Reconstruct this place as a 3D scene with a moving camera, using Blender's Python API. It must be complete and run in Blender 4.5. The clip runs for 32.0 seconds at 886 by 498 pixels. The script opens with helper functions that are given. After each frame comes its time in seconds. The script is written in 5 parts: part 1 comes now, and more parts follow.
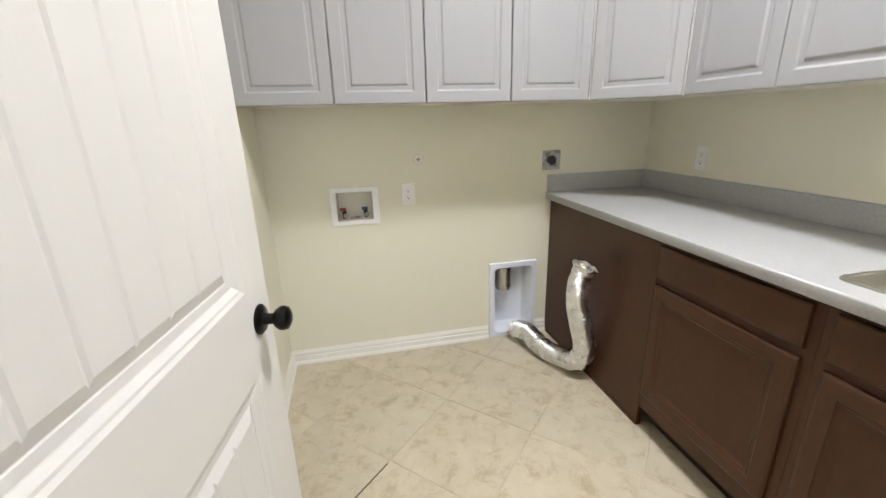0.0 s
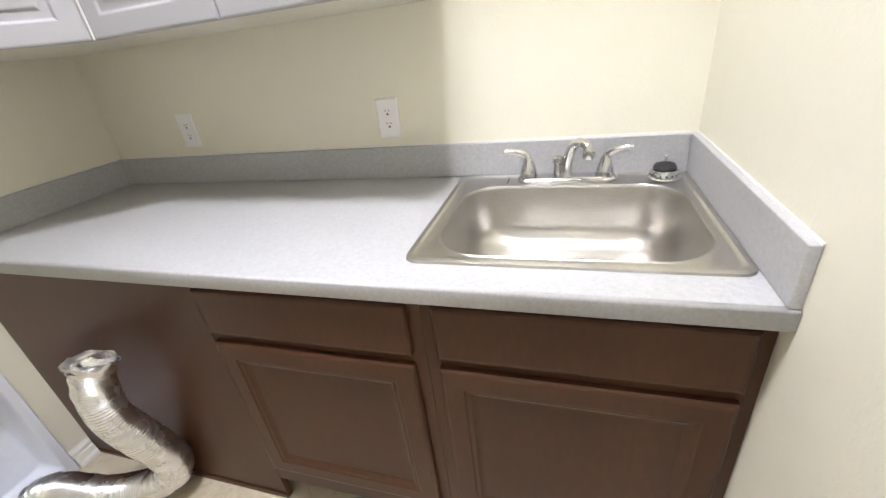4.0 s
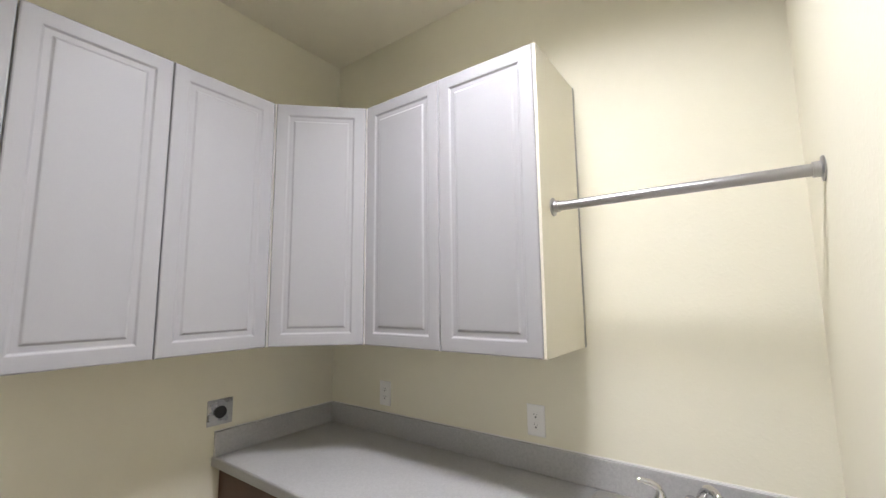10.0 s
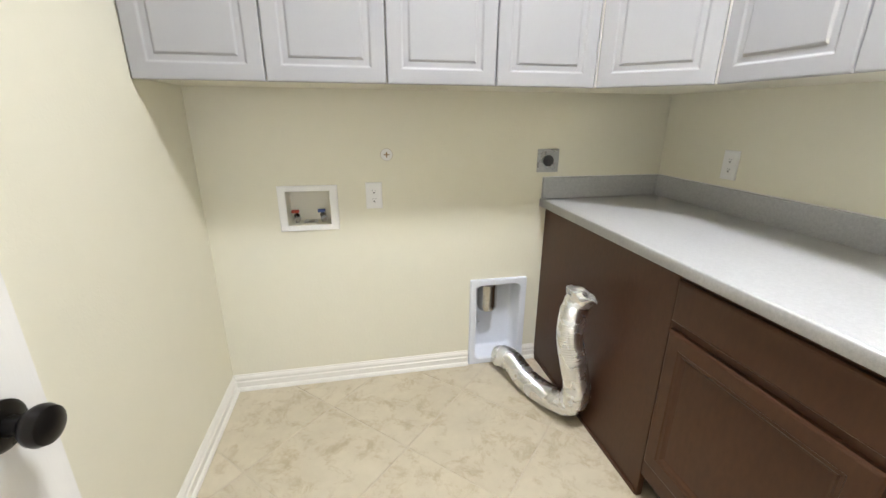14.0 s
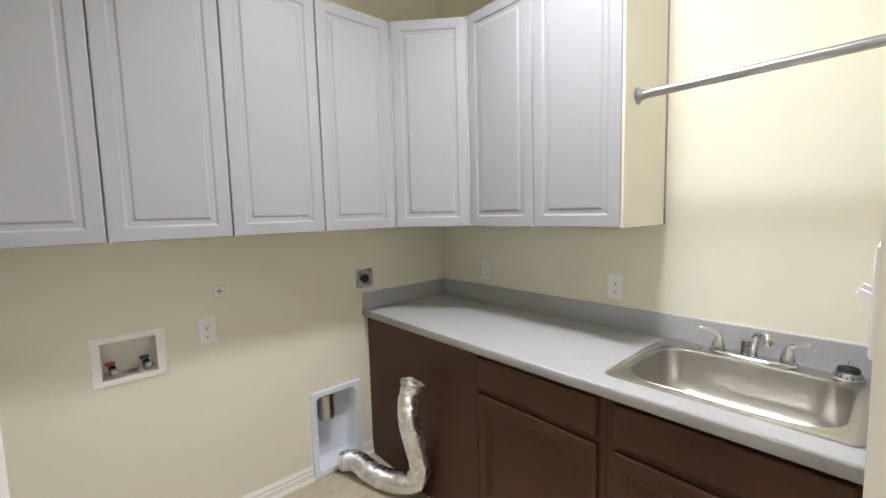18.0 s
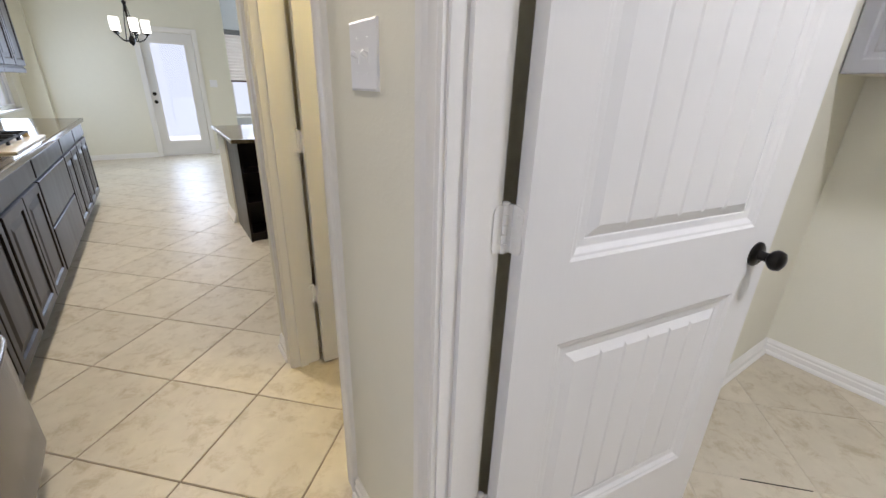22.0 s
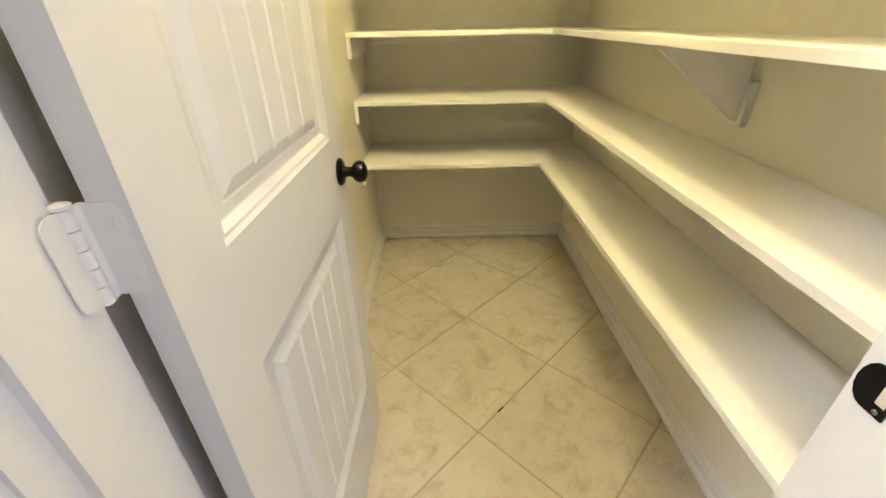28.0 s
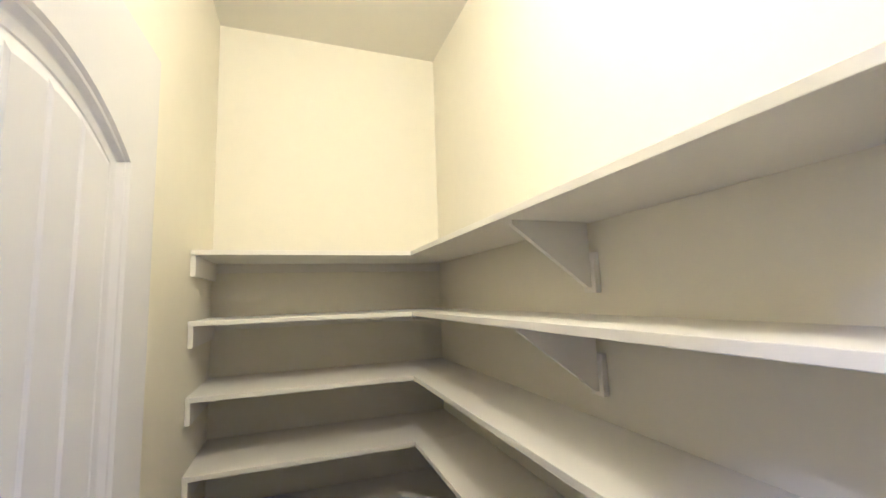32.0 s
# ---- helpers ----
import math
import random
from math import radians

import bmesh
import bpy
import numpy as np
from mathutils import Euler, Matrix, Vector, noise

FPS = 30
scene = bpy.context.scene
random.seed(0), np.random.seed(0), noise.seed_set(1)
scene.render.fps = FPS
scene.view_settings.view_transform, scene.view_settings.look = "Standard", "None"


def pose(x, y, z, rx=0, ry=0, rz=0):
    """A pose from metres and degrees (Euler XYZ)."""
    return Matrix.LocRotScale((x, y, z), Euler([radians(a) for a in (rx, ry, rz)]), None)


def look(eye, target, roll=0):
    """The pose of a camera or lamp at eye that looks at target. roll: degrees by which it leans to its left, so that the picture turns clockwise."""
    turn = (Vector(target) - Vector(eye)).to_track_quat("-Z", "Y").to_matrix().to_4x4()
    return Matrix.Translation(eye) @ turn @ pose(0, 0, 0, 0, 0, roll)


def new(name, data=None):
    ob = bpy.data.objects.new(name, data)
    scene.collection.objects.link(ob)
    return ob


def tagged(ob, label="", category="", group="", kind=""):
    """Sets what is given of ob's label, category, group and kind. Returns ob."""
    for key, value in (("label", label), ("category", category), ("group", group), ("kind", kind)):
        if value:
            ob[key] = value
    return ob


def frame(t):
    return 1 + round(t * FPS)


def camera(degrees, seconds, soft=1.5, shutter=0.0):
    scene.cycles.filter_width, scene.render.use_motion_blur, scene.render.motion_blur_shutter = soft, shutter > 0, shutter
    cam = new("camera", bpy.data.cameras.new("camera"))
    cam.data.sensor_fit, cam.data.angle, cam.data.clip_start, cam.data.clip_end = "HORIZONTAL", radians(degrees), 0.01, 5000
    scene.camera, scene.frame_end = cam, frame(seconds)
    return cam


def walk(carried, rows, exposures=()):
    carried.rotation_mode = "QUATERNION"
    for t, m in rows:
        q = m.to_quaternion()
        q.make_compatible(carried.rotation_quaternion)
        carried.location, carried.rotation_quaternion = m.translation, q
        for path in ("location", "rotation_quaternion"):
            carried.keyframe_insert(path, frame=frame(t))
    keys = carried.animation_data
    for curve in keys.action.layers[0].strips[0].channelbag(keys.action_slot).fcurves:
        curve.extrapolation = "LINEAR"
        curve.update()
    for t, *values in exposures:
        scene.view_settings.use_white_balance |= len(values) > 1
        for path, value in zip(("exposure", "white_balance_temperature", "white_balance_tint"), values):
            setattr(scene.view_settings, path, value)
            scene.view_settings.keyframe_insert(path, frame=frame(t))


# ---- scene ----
cam = camera(94.9, 32.0)
PATH = [
    (0, (0.089, 0.291, 1.336), (0.491, 2.156, 0.736), -1.6),
    (0.5, (0.014, 0.325, 1.355), (0.744, 2.091, 0.765), -1.7),
    (1, (-0.021, 0.367, 1.373), (0.943, 2.02, 0.793), -1.9),
    (1.5, (0.005, 0.425, 1.372), (1.157, 1.953, 0.789), -2.7),
    (2, (0.105, 0.492, 1.337), (1.411, 1.884, 0.738), -4.0),
    (2.5, (0.254, 0.604, 1.342), (1.676, 1.827, 0.647), -6.2),
    (3, (0.34, 0.634, 1.336), (1.864, 1.668, 0.557), -8.1),
    (3.5, (0.465, 0.681, 1.328), (2.082, 1.494, 0.477), -8.3),
    (4, (0.618, 0.711, 1.322), (2.295, 1.296, 0.404), -7.3),
    (4.5, (0.787, 0.72, 1.344), (2.492, 1.068, 0.359), -4.9),
    (6.5, (0.756, 0.676, 1.317), (2.484, 0.544, 0.318), 2.5),
    (7, (0.596, 0.659, 1.353), (2.393, 0.622, 0.478), 0.7),
    (7.5, (0.455, 0.639, 1.438), (2.351, 0.741, 0.808), -0.7),
    (8, (0.415, 0.612, 1.522), (2.366, 0.884, 1.176), -0.5),
    (8.5, (0.368, 0.603, 1.58), (2.315, 1.057, 1.506), -0.9),
    (9, (0.34, 0.578, 1.633), (2.224, 1.24, 1.748), -1.1),
    (9.5, (0.304, 0.559, 1.628), (2.072, 1.463, 1.866), -1.0),
    (10, (0.275, 0.575, 1.599), (1.885, 1.737, 1.841), -0.6),
    (10.5, (0.275, 0.587, 1.581), (1.705, 1.975, 1.745), -0.3),
    (11, (0.285, 0.601, 1.55), (1.519, 2.173, 1.623), 0.1),
    (11.5, (0.306, 0.626, 1.507), (1.333, 2.341, 1.465), 0.7),
    (12, (0.304, 0.646, 1.469), (1.136, 2.456, 1.294), 1.3),
    (12.5, (0.279, 0.645, 1.427), (0.938, 2.51, 1.135), 1.6),
    (13, (0.314, 0.628, 1.368), (0.803, 2.523, 0.954), 1.4),
    (13.5, (0.323, 0.63, 1.321), (0.691, 2.52, 0.781), 0.5),
    (15.5, (0.189, 0.565, 1.306), (0.854, 2.3, 0.564), -1.9),
    (16, (0.099, 0.469, 1.403), (0.973, 2.15, 0.762), -1.8),
    (16.5, (0.034, 0.417, 1.463), (1.106, 2.03, 0.966), -1.6),
    (17, (-0.001, 0.401, 1.472), (1.206, 1.957, 1.124), -1.5),
    (17.5, (-0.016, 0.375, 1.489), (1.272, 1.887, 1.261), -1.5),
    (18, (-0.008, 0.37, 1.488), (1.303, 1.87, 1.307), -1.5),
    (18.5, (0.006, 0.385, 1.436), (1.286, 1.908, 1.23), -1.2),
    (19, (0.069, 0.358, 1.367), (1.227, 1.96, 1.062), -0.6),
    (19.5, (0.177, 0.3, 1.33), (1.1, 2.017, 0.882), 0.0),
    (20, (0.244, 0.205, 1.318), (0.806, 2.038, 0.75), 0.7),
    (20.5, (0.262, 0.072, 1.348), (0.293, 1.961, 0.69), 0.9),
    (21, (0.285, 0.043, 1.369), (-0.287, 1.828, 0.671), 1.2),
    (21.5, (0.286, -0.022, 1.365), (-0.899, 1.424, 0.654), 1.4),
    (22, (0.215, -0.081, 1.323), (-1.312, 0.976, 0.581), 1.8),
    (22.5, (0.115, -0.121, 1.24), (-1.563, 0.627, 0.45), 1.4),
    (23, (0.058, -0.163, 1.181), (-1.676, 0.408, 0.365), 1.8),
    (23.5, (-0.026, -0.229, 1.23), (-1.8, 0.208, 0.415), 1.5),
    (24, (-0.103, -0.285, 1.348), (-1.923, 0.07, 0.599), 1.1),
    (24.5, (-0.25, -0.243, 1.409), (-2.107, 0.081, 0.741), 0.0),
    (25, (-0.449, -0.163, 1.396), (-2.319, 0.213, 0.796), -1.4),
    (25.5, (-0.639, -0.1, 1.342), (-2.46, 0.486, 0.759), -2.7),
    (26, (-0.824, -0.057, 1.297), (-2.428, 0.958, 0.665), -3.0),
    (26.5, (-0.997, 0.018, 1.247), (-2.197, 1.447, 0.526), -3.8),
    (28.5, (-1.268, 0.125, 1.281), (-1.015, 1.841, 0.286), -0.0),
    (29, (-1.234, 0.177, 1.324), (-0.843, 1.918, 0.42), 0.0),
    (29.5, (-1.224, 0.206, 1.363), (-0.744, 1.993, 0.604), 0.0),
    (30, (-1.225, 0.209, 1.411), (-0.677, 2.04, 0.823), -0.7),
    (31, (-1.236, 0.212, 1.516), (-0.602, 2.101, 1.341), -1.6),
    (32, (-1.241, 0.245, 1.572), (-0.568, 2.114, 1.805), -1.9),
]
EXPOSURES = [  # seconds, stops, kelvin, tint
    (0.0, 0.45, 6130, 13), (1.0, 0.48, 6130, 14), (2.0, 0.55, 6080, 15), (3.0, 0.55, 5970, 16), (4.0, 0.7, 6000, 17), (6.5, 0.6, 5930, 17), (7.0, 0.43, 5900, 17), (8.0, 0.14, 5870, 16), (9.0, -0.05, 5950, 18), (10.0, 0.05, 6100, 17), (12.0, 0.42, 6220, 13), (13.5, 0.65, 6100, 12),
    (16.0, 0.75, 5950, 12), (17.0, 0.38, 6020, 14), (18.0, 0.2, 6070, 15), (19.0, 0.42, 6030, 13), (20.5, 0.5, 5900, 15), (21.0, 0.34, 5900, 17), (22.0, 0.14, 5750, 18), (23.0, 0.4, 5640, 16), (24.0, 0.5, 5740, 15), (25.5, 0.5, 5640, 14), (26.5, 0.42, 6100, 18), (28.5, 1.0, 4700, 26), (30.0, 0.78, 4480, 34), (31.0, 0.40, 4290, 38), (32.0, -0.04, 4300, 40),
]
walk(cam, [(t, look(eye, target, roll)) for t, eye, target, roll in PATH], EXPOSURES)


# ---- light ----
world = bpy.data.worlds.new("sky")
scene.world = world
world.use_nodes = True
wn = world.node_tree
sky = wn.nodes.new("ShaderNodeTexSky")
sky.sky_type, sky.sun_disc = "NISHITA", False
sky.sun_elevation, sky.sun_rotation = radians(50), radians(6)
sky.dust_density = 2.0
wn.nodes["Background"].inputs["Strength"].default_value = 0.15
wn.links.new(sky.outputs[0], wn.nodes["Background"].inputs["Color"])


def lamp(name, kind, m, power, color=(1, 1, 1), size=0.3, size_y=None, shape="DISK", spread=180):
    data = bpy.data.lights.new(name, kind)
    data.energy, data.color = power, color
    if kind == "AREA":
        data.shape, data.size, data.spread = shape, size, radians(spread)
        if size_y:
            data.size_y = size_y
    if kind == "POINT":
        data.shadow_soft_size = size
    if kind == "SUN":
        data.angle = radians(0.5)
    ob = new(name, data)
    ob.matrix_world = m
    return ob


lamp("sun", "SUN", look((1, 10, 12), (0, 0, 0)), 5.0, (1, 0.95, 0.88))
lamp("laundry_light", "AREA", look((0.90, 1.08, 3.0), (0.90, 1.08, 0)), 29, (1.0, 0.98, 0.95), 0.36, spread=140)
lamp("pantry_light", "POINT", pose(-1.18, 0.66, 2.82), 45, (1.0, 0.80, 0.33), 0.12)
lamp("hall_light", "AREA", look((-0.45, -0.43, 3.0), (-0.45, -0.43, 0)), 10.5, (1.0, 0.87, 0.66), 0.3)
# daylight from an unseen source, inferred from bluish reflections; its window is added
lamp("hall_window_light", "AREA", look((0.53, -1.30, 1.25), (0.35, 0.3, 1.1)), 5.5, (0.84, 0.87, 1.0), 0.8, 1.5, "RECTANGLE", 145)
for x in (-2.70, -4.60):
    lamp("kitchen_light", "AREA", look((x, -0.35, 3.0), (x, -0.35, 0)), 34, (1.0, 0.89, 0.70), 0.3)
lamp("living_window_light", "AREA", look((-9.45, 2.4, 1.5), (0, 2.0, 0.9)), 78, (0.78, 0.89, 1.0), 2.0, 1.5, "RECTANGLE")
lamp("door_glass_light", "AREA", look((-8.66, 0.32, 1.15), (0, 0.3, 0.6)), 15, (0.78, 0.89, 1.0), 0.5, 1.6, "RECTANGLE")
lamp("high_window_light", "AREA", look((-9.3, 2.5, 3.7), (-4, 2.5, 1.0)), 60, (0.78, 0.89, 1.0), 2.0, 0.6, "RECTANGLE")
lamp("nook_window_light", "AREA", look((-7.52, -1.595, 1.45), (-7.3, 0, 1.2)), 18, (0.78, 0.89, 1.0), 1.2, 1.1, "RECTANGLE")


# ---- materials ----
def material(name, base, rough=0.5, metal=0.0, second=None, scale=4.0, fine=60.0, mix=0.5, bump=0.0, bump_scale=80.0, vary=0.0, spec=0.5, stretch=None, coat=0.0, rough_vary=0.06):
    m = bpy.data.materials.new(name)
    m.use_nodes = True
    nt = m.node_tree
    n, l = nt.nodes, nt.links
    bsdf = n["Principled BSDF"]
    bsdf.inputs["Metallic"].default_value = metal
    bsdf.inputs["Specular IOR Level"].default_value = spec
    bsdf.inputs["Coat Weight"].default_value = coat
    tex = n.new("ShaderNodeTexCoord")
    vec = tex.outputs["Object"]
    if stretch:
        mp = n.new("ShaderNodeMapping")
        mp.inputs["Scale"].default_value = stretch
        l.new(vec, mp.inputs[0])
        vec = mp.outputs[0]
    info = n.new("ShaderNodeObjectInfo")
    shift = n.new("ShaderNodeVectorMath")
    shift.operation = "MULTIPLY_ADD"
    shift.inputs[1].default_value = (37.0, 37.0, 37.0)
    l.new(info.outputs["Random"], shift.inputs[0])
    l.new(vec, shift.inputs[2])
    vec = shift.outputs[0]
    a = n.new("ShaderNodeTexNoise")
    a.inputs["Scale"].default_value, a.inputs["Detail"].default_value = scale, 5.0
    b = n.new("ShaderNodeTexNoise")
    b.inputs["Scale"].default_value, b.inputs["Detail"].default_value = fine, 4.0
    l.new(vec, a.inputs["Vector"])
    l.new(vec, b.inputs["Vector"])
    add = n.new("ShaderNodeMath")
    add.operation = "MULTIPLY_ADD"
    add.inputs[1].default_value = 0.5
    l.new(b.outputs["Fac"], add.inputs[0])
    half = n.new("ShaderNodeMath")
    half.operation = "MULTIPLY"
    half.inputs[1].default_value = 0.5
    l.new(a.outputs["Fac"], half.inputs[0])
    l.new(half.outputs[0], add.inputs[2])
    ramp = n.new("ShaderNodeValToRGB")
    second = second or [c * 0.9 for c in base]
    ramp.color_ramp.elements[0].position, ramp.color_ramp.elements[1].position = 0.5 - 0.5 * mix, 0.5 + 0.5 * mix
    ramp.color_ramp.elements[0].color = (*second, 1)
    ramp.color_ramp.elements[1].color = (*base, 1)
    l.new(add.outputs[0], ramp.inputs[0])
    color = ramp.outputs[0]
    if vary:
        hsv = n.new("ShaderNodeHueSaturation")
        rng = n.new("ShaderNodeMapRange")
        rng.inputs["To Min"].default_value, rng.inputs["To Max"].default_value = 1 - vary, 1 + vary
        l.new(info.outputs["Random"], rng.inputs[0])
        l.new(rng.outputs[0], hsv.inputs["Value"])
        l.new(color, hsv.inputs["Color"])
        color = hsv.outputs[0]
    l.new(color, bsdf.inputs["Base Color"])
    rr = n.new("ShaderNodeMapRange")
    rr.inputs["To Min"].default_value, rr.inputs["To Max"].default_value = max(0.02, rough - rough_vary), rough + rough_vary
    l.new(a.outputs["Fac"], rr.inputs[0])
    l.new(rr.outputs[0], bsdf.inputs["Roughness"])
    if bump:
        c = n.new("ShaderNodeTexNoise")
        c.inputs["Scale"].default_value, c.inputs["Detail"].default_value = bump_scale, 3.0
        l.new(vec, c.inputs["Vector"])
        bp = n.new("ShaderNodeBump")
        bp.inputs["Strength"].default_value, bp.inputs["Distance"].default_value = bump, 0.004
        l.new(c.outputs["Fac"], bp.inputs["Height"])
        l.new(bp.outputs[0], bsdf.inputs["Normal"])
    return m


def glow(name, color, strength, base=0.8):
    m = bpy.data.materials.new(name)
    m.use_nodes = True
    b = m.node_tree.nodes["Principled BSDF"]
    b.inputs["Base Color"].default_value = (base, base, base, 1)
    b.inputs["Emission Color"].default_value = (*color, 1)
    b.inputs["Emission Strength"].default_value = strength
    return m


def clear(name, rough=0.0):
    m = bpy.data.materials.new(name)
    m.use_nodes = True
    b = m.node_tree.nodes["Principled BSDF"]
    b.inputs["Base Color"].default_value = (0.97, 0.98, 0.98, 1)
    b.inputs["Roughness"].default_value = rough
    b.inputs["Transmission Weight"].default_value = 1.0
    b.inputs["IOR"].default_value = 1.45
    return m


def wall_paint(name, base, strength=0.16):
    m = material(name, base, 0.62, second=[c * 0.965 for c in base], scale=0.9, fine=14.0, mix=0.5, spec=0.25)
    nt = m.node_tree
    n, l = nt.nodes, nt.links
    tex = n.new("ShaderNodeTexCoord")
    big = n.new("ShaderNodeTexNoise")
    big.inputs["Scale"].default_value, big.inputs["Detail"].default_value, big.inputs["Distortion"].default_value = 84.0, 2.0, 0.3
    l.new(tex.outputs["Object"], big.inputs["Vector"])
    flat = n.new("ShaderNodeMapRange")
    flat.inputs["From Min"].default_value, flat.inputs["From Max"].default_value = 0.51, 0.66
    l.new(big.outputs["Fac"], flat.inputs[0])
    fine = n.new("ShaderNodeTexNoise")
    fine.inputs["Scale"].default_value = 220.0
    l.new(tex.outputs["Object"], fine.inputs["Vector"])
    mx = n.new("ShaderNodeMath")
    mx.operation = "MULTIPLY_ADD"
    mx.inputs[1].default_value = 0.10
    l.new(fine.outputs["Fac"], mx.inputs[0])
    l.new(flat.outputs[0], mx.inputs[2])
    bp = n.new("ShaderNodeBump")
    bp.inputs["Strength"].default_value, bp.inputs["Distance"].default_value = strength, 0.0013
    l.new(mx.outputs[0], bp.inputs["Height"])
    l.new(bp.outputs[0], n["Principled BSDF"].inputs["Normal"])
    return m


def porcelain(name):
    """Stone-look floor tile: soft clouds, crisp travertine patches and small pits."""
    m = material(name, (0.59, 0.53, 0.405), 0.40, second=(0.50, 0.443, 0.332), scale=3.6, fine=15, mix=0.35, vary=0.05, rough_vary=0.1)
    nt = m.node_tree
    n, l = nt.nodes, nt.links
    bsdf = n["Principled BSDF"]
    old = bsdf.inputs["Base Color"].links[0].from_socket
    vec = next(x for x in n if x.type == "VECT_MATH").outputs[0]
    patch = n.new("ShaderNodeTexNoise")
    patch.inputs["Scale"].default_value, patch.inputs["Detail"].default_value, patch.inputs["Roughness"].default_value, patch.inputs["Distortion"].default_value = 10.0, 9.0, 0.72, 0.4
    l.new(vec, patch.inputs["Vector"])
    edge = n.new("ShaderNodeMapRange")
    edge.inputs["From Min"].default_value, edge.inputs["From Max"].default_value, edge.inputs["To Max"].default_value = 0.50, 0.66, 0.68
    l.new(patch.outputs["Fac"], edge.inputs[0])
    mx = n.new("ShaderNodeMix")
    mx.data_type, mx.blend_type = "RGBA", "MULTIPLY"
    mx.inputs[7].default_value = (0.66, 0.585, 0.465, 1)
    l.new(edge.outputs[0], mx.inputs[0])
    l.new(old, mx.inputs[6])
    l.new(mx.outputs[2], bsdf.inputs["Base Color"])
    bp = n.new("ShaderNodeBump")
    bp.inputs["Strength"].default_value, bp.inputs["Distance"].default_value = 0.10, 0.002
    bp.invert = True
    l.new(edge.outputs[0], bp.inputs["Height"])
    l.new(bp.outputs[0], bsdf.inputs["Normal"])
    return m


PAINT = wall_paint("beige_wall_paint", (0.783, 0.757, 0.627))
# cream close to the shelves, lifted above the wall paint to fill pantry shade
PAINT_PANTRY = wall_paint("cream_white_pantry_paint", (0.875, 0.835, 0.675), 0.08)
PAINT_GREY = wall_paint("grey_wall_paint", (0.52, 0.53, 0.53))
CEILING = wall_paint("ceiling_paint", (0.78, 0.75, 0.65))
TRIM = material("white_trim_paint", (0.81, 0.79, 0.735), 0.34, second=(0.78, 0.76, 0.705), scale=2.0, fine=90, bump=0.06, bump_scale=160)
DOOR = material("white_door_paint", (0.755, 0.742, 0.705), 0.38, second=(0.73, 0.717, 0.68), scale=1.5, fine=70, bump=0.05, bump_scale=55, stretch=(9, 9, 0.7))
SHELF = material("shelf_paint", (0.87, 0.84, 0.735), 0.42, second=(0.845, 0.815, 0.710), scale=2.2, fine=80, bump=0.05, bump_scale=120)
GREY_DOOR = material("grey_foil", (0.385, 0.383, 0.392), 0.45, second=(0.358, 0.358, 0.370), scale=1.2, fine=120, bump=0.04, bump_scale=240, stretch=(7, 7, 0.6), spec=0.4)
MELAMINE = material("cream_melamine", (0.76, 0.73, 0.62), 0.4, second=(0.74, 0.71, 0.60), scale=3, fine=60)
EDGE = material("white_edge_band", (0.82, 0.81, 0.78), 0.35)
LAMINATE = material("grey_laminate", (0.462, 0.464, 0.468), 0.36, second=(0.37, 0.373, 0.38), scale=110, fine=420, mix=0.28, bump=0.03, bump_scale=300)
BROWN = material("brown_stained_maple", (0.080, 0.0350, 0.0172), 0.33, second=(0.050, 0.0215, 0.0105), scale=2.6, fine=40, mix=0.5, bump=0.012, bump_scale=120, stretch=(2, 2, 0.7), spec=0.27)
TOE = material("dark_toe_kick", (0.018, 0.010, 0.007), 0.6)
STEEL = material("brushed_steel", (0.62, 0.605, 0.57), 0.31, 1.0, second=(0.50, 0.485, 0.455), scale=30, fine=150, stretch=(9, 1, 9), rough_vary=0.03)
FRIDGE = material("stainless_sheet", (0.265, 0.25, 0.232), 0.25, 1.0, second=(0.245, 0.23, 0.213), scale=2, fine=160, bump=0.010, bump_scale=200, stretch=(14, 14, 0.5))
for _s, _v in (("Anisotropic", 0.75), ("Anisotropic Rotation", 0.25)):     # grain runs across, so glints smear upright
    FRIDGE.node_tree.nodes["Principled BSDF"].inputs[_s].default_value = _v
FRIDGE_SIDE = material("dark_grey_case", (0.060, 0.064, 0.080), 0.45, second=(0.038, 0.04, 0.047), bump=0.1, bump_scale=300)
CHROME = material("chrome", (0.70, 0.70, 0.70), 0.10, 1.0, rough_vary=0.03)
SATIN = material("satin_nickel", (0.42, 0.42, 0.43), 0.34, 1.0)
FOIL = material("aluminium_foil", (0.89, 0.90, 0.92), 0.27, 1.0, second=(0.78, 0.79, 0.81), scale=14, fine=90, bump=0.015, bump_scale=30, rough_vary=0.06)
GALV = material("galvanised_steel", (0.52, 0.52, 0.51), 0.28, 1.0, second=(0.40, 0.40, 0.39), scale=22, fine=80)
COLLAR = material("dull_duct_steel", (0.60, 0.59, 0.56), 0.24, 1.0, second=(0.46, 0.45, 0.43), scale=16, fine=70)
BRONZE = material("oil_rubbed_bronze", (0.012, 0.011, 0.011), 0.28, 0.75, second=(0.02, 0.017, 0.014))
BLACK = material("black_plastic", (0.012, 0.012, 0.013), 0.4)
PLATE = material("white_plastic", (0.86, 0.855, 0.84), 0.32, second=(0.85, 0.845, 0.83))
VENTBOX = material("white_enamel", (0.77, 0.80, 0.87), 0.34, second=(0.72, 0.75, 0.82), scale=5, fine=40)
RED = material("red_plastic", (0.42, 0.06, 0.03), 0.4)
BLUE = material("blue_plastic", (0.03, 0.06, 0.22), 0.4)
BRASS = material("brass", (0.55, 0.42, 0.22), 0.35, 1.0)
TILE = porcelain("beige_porcelain")
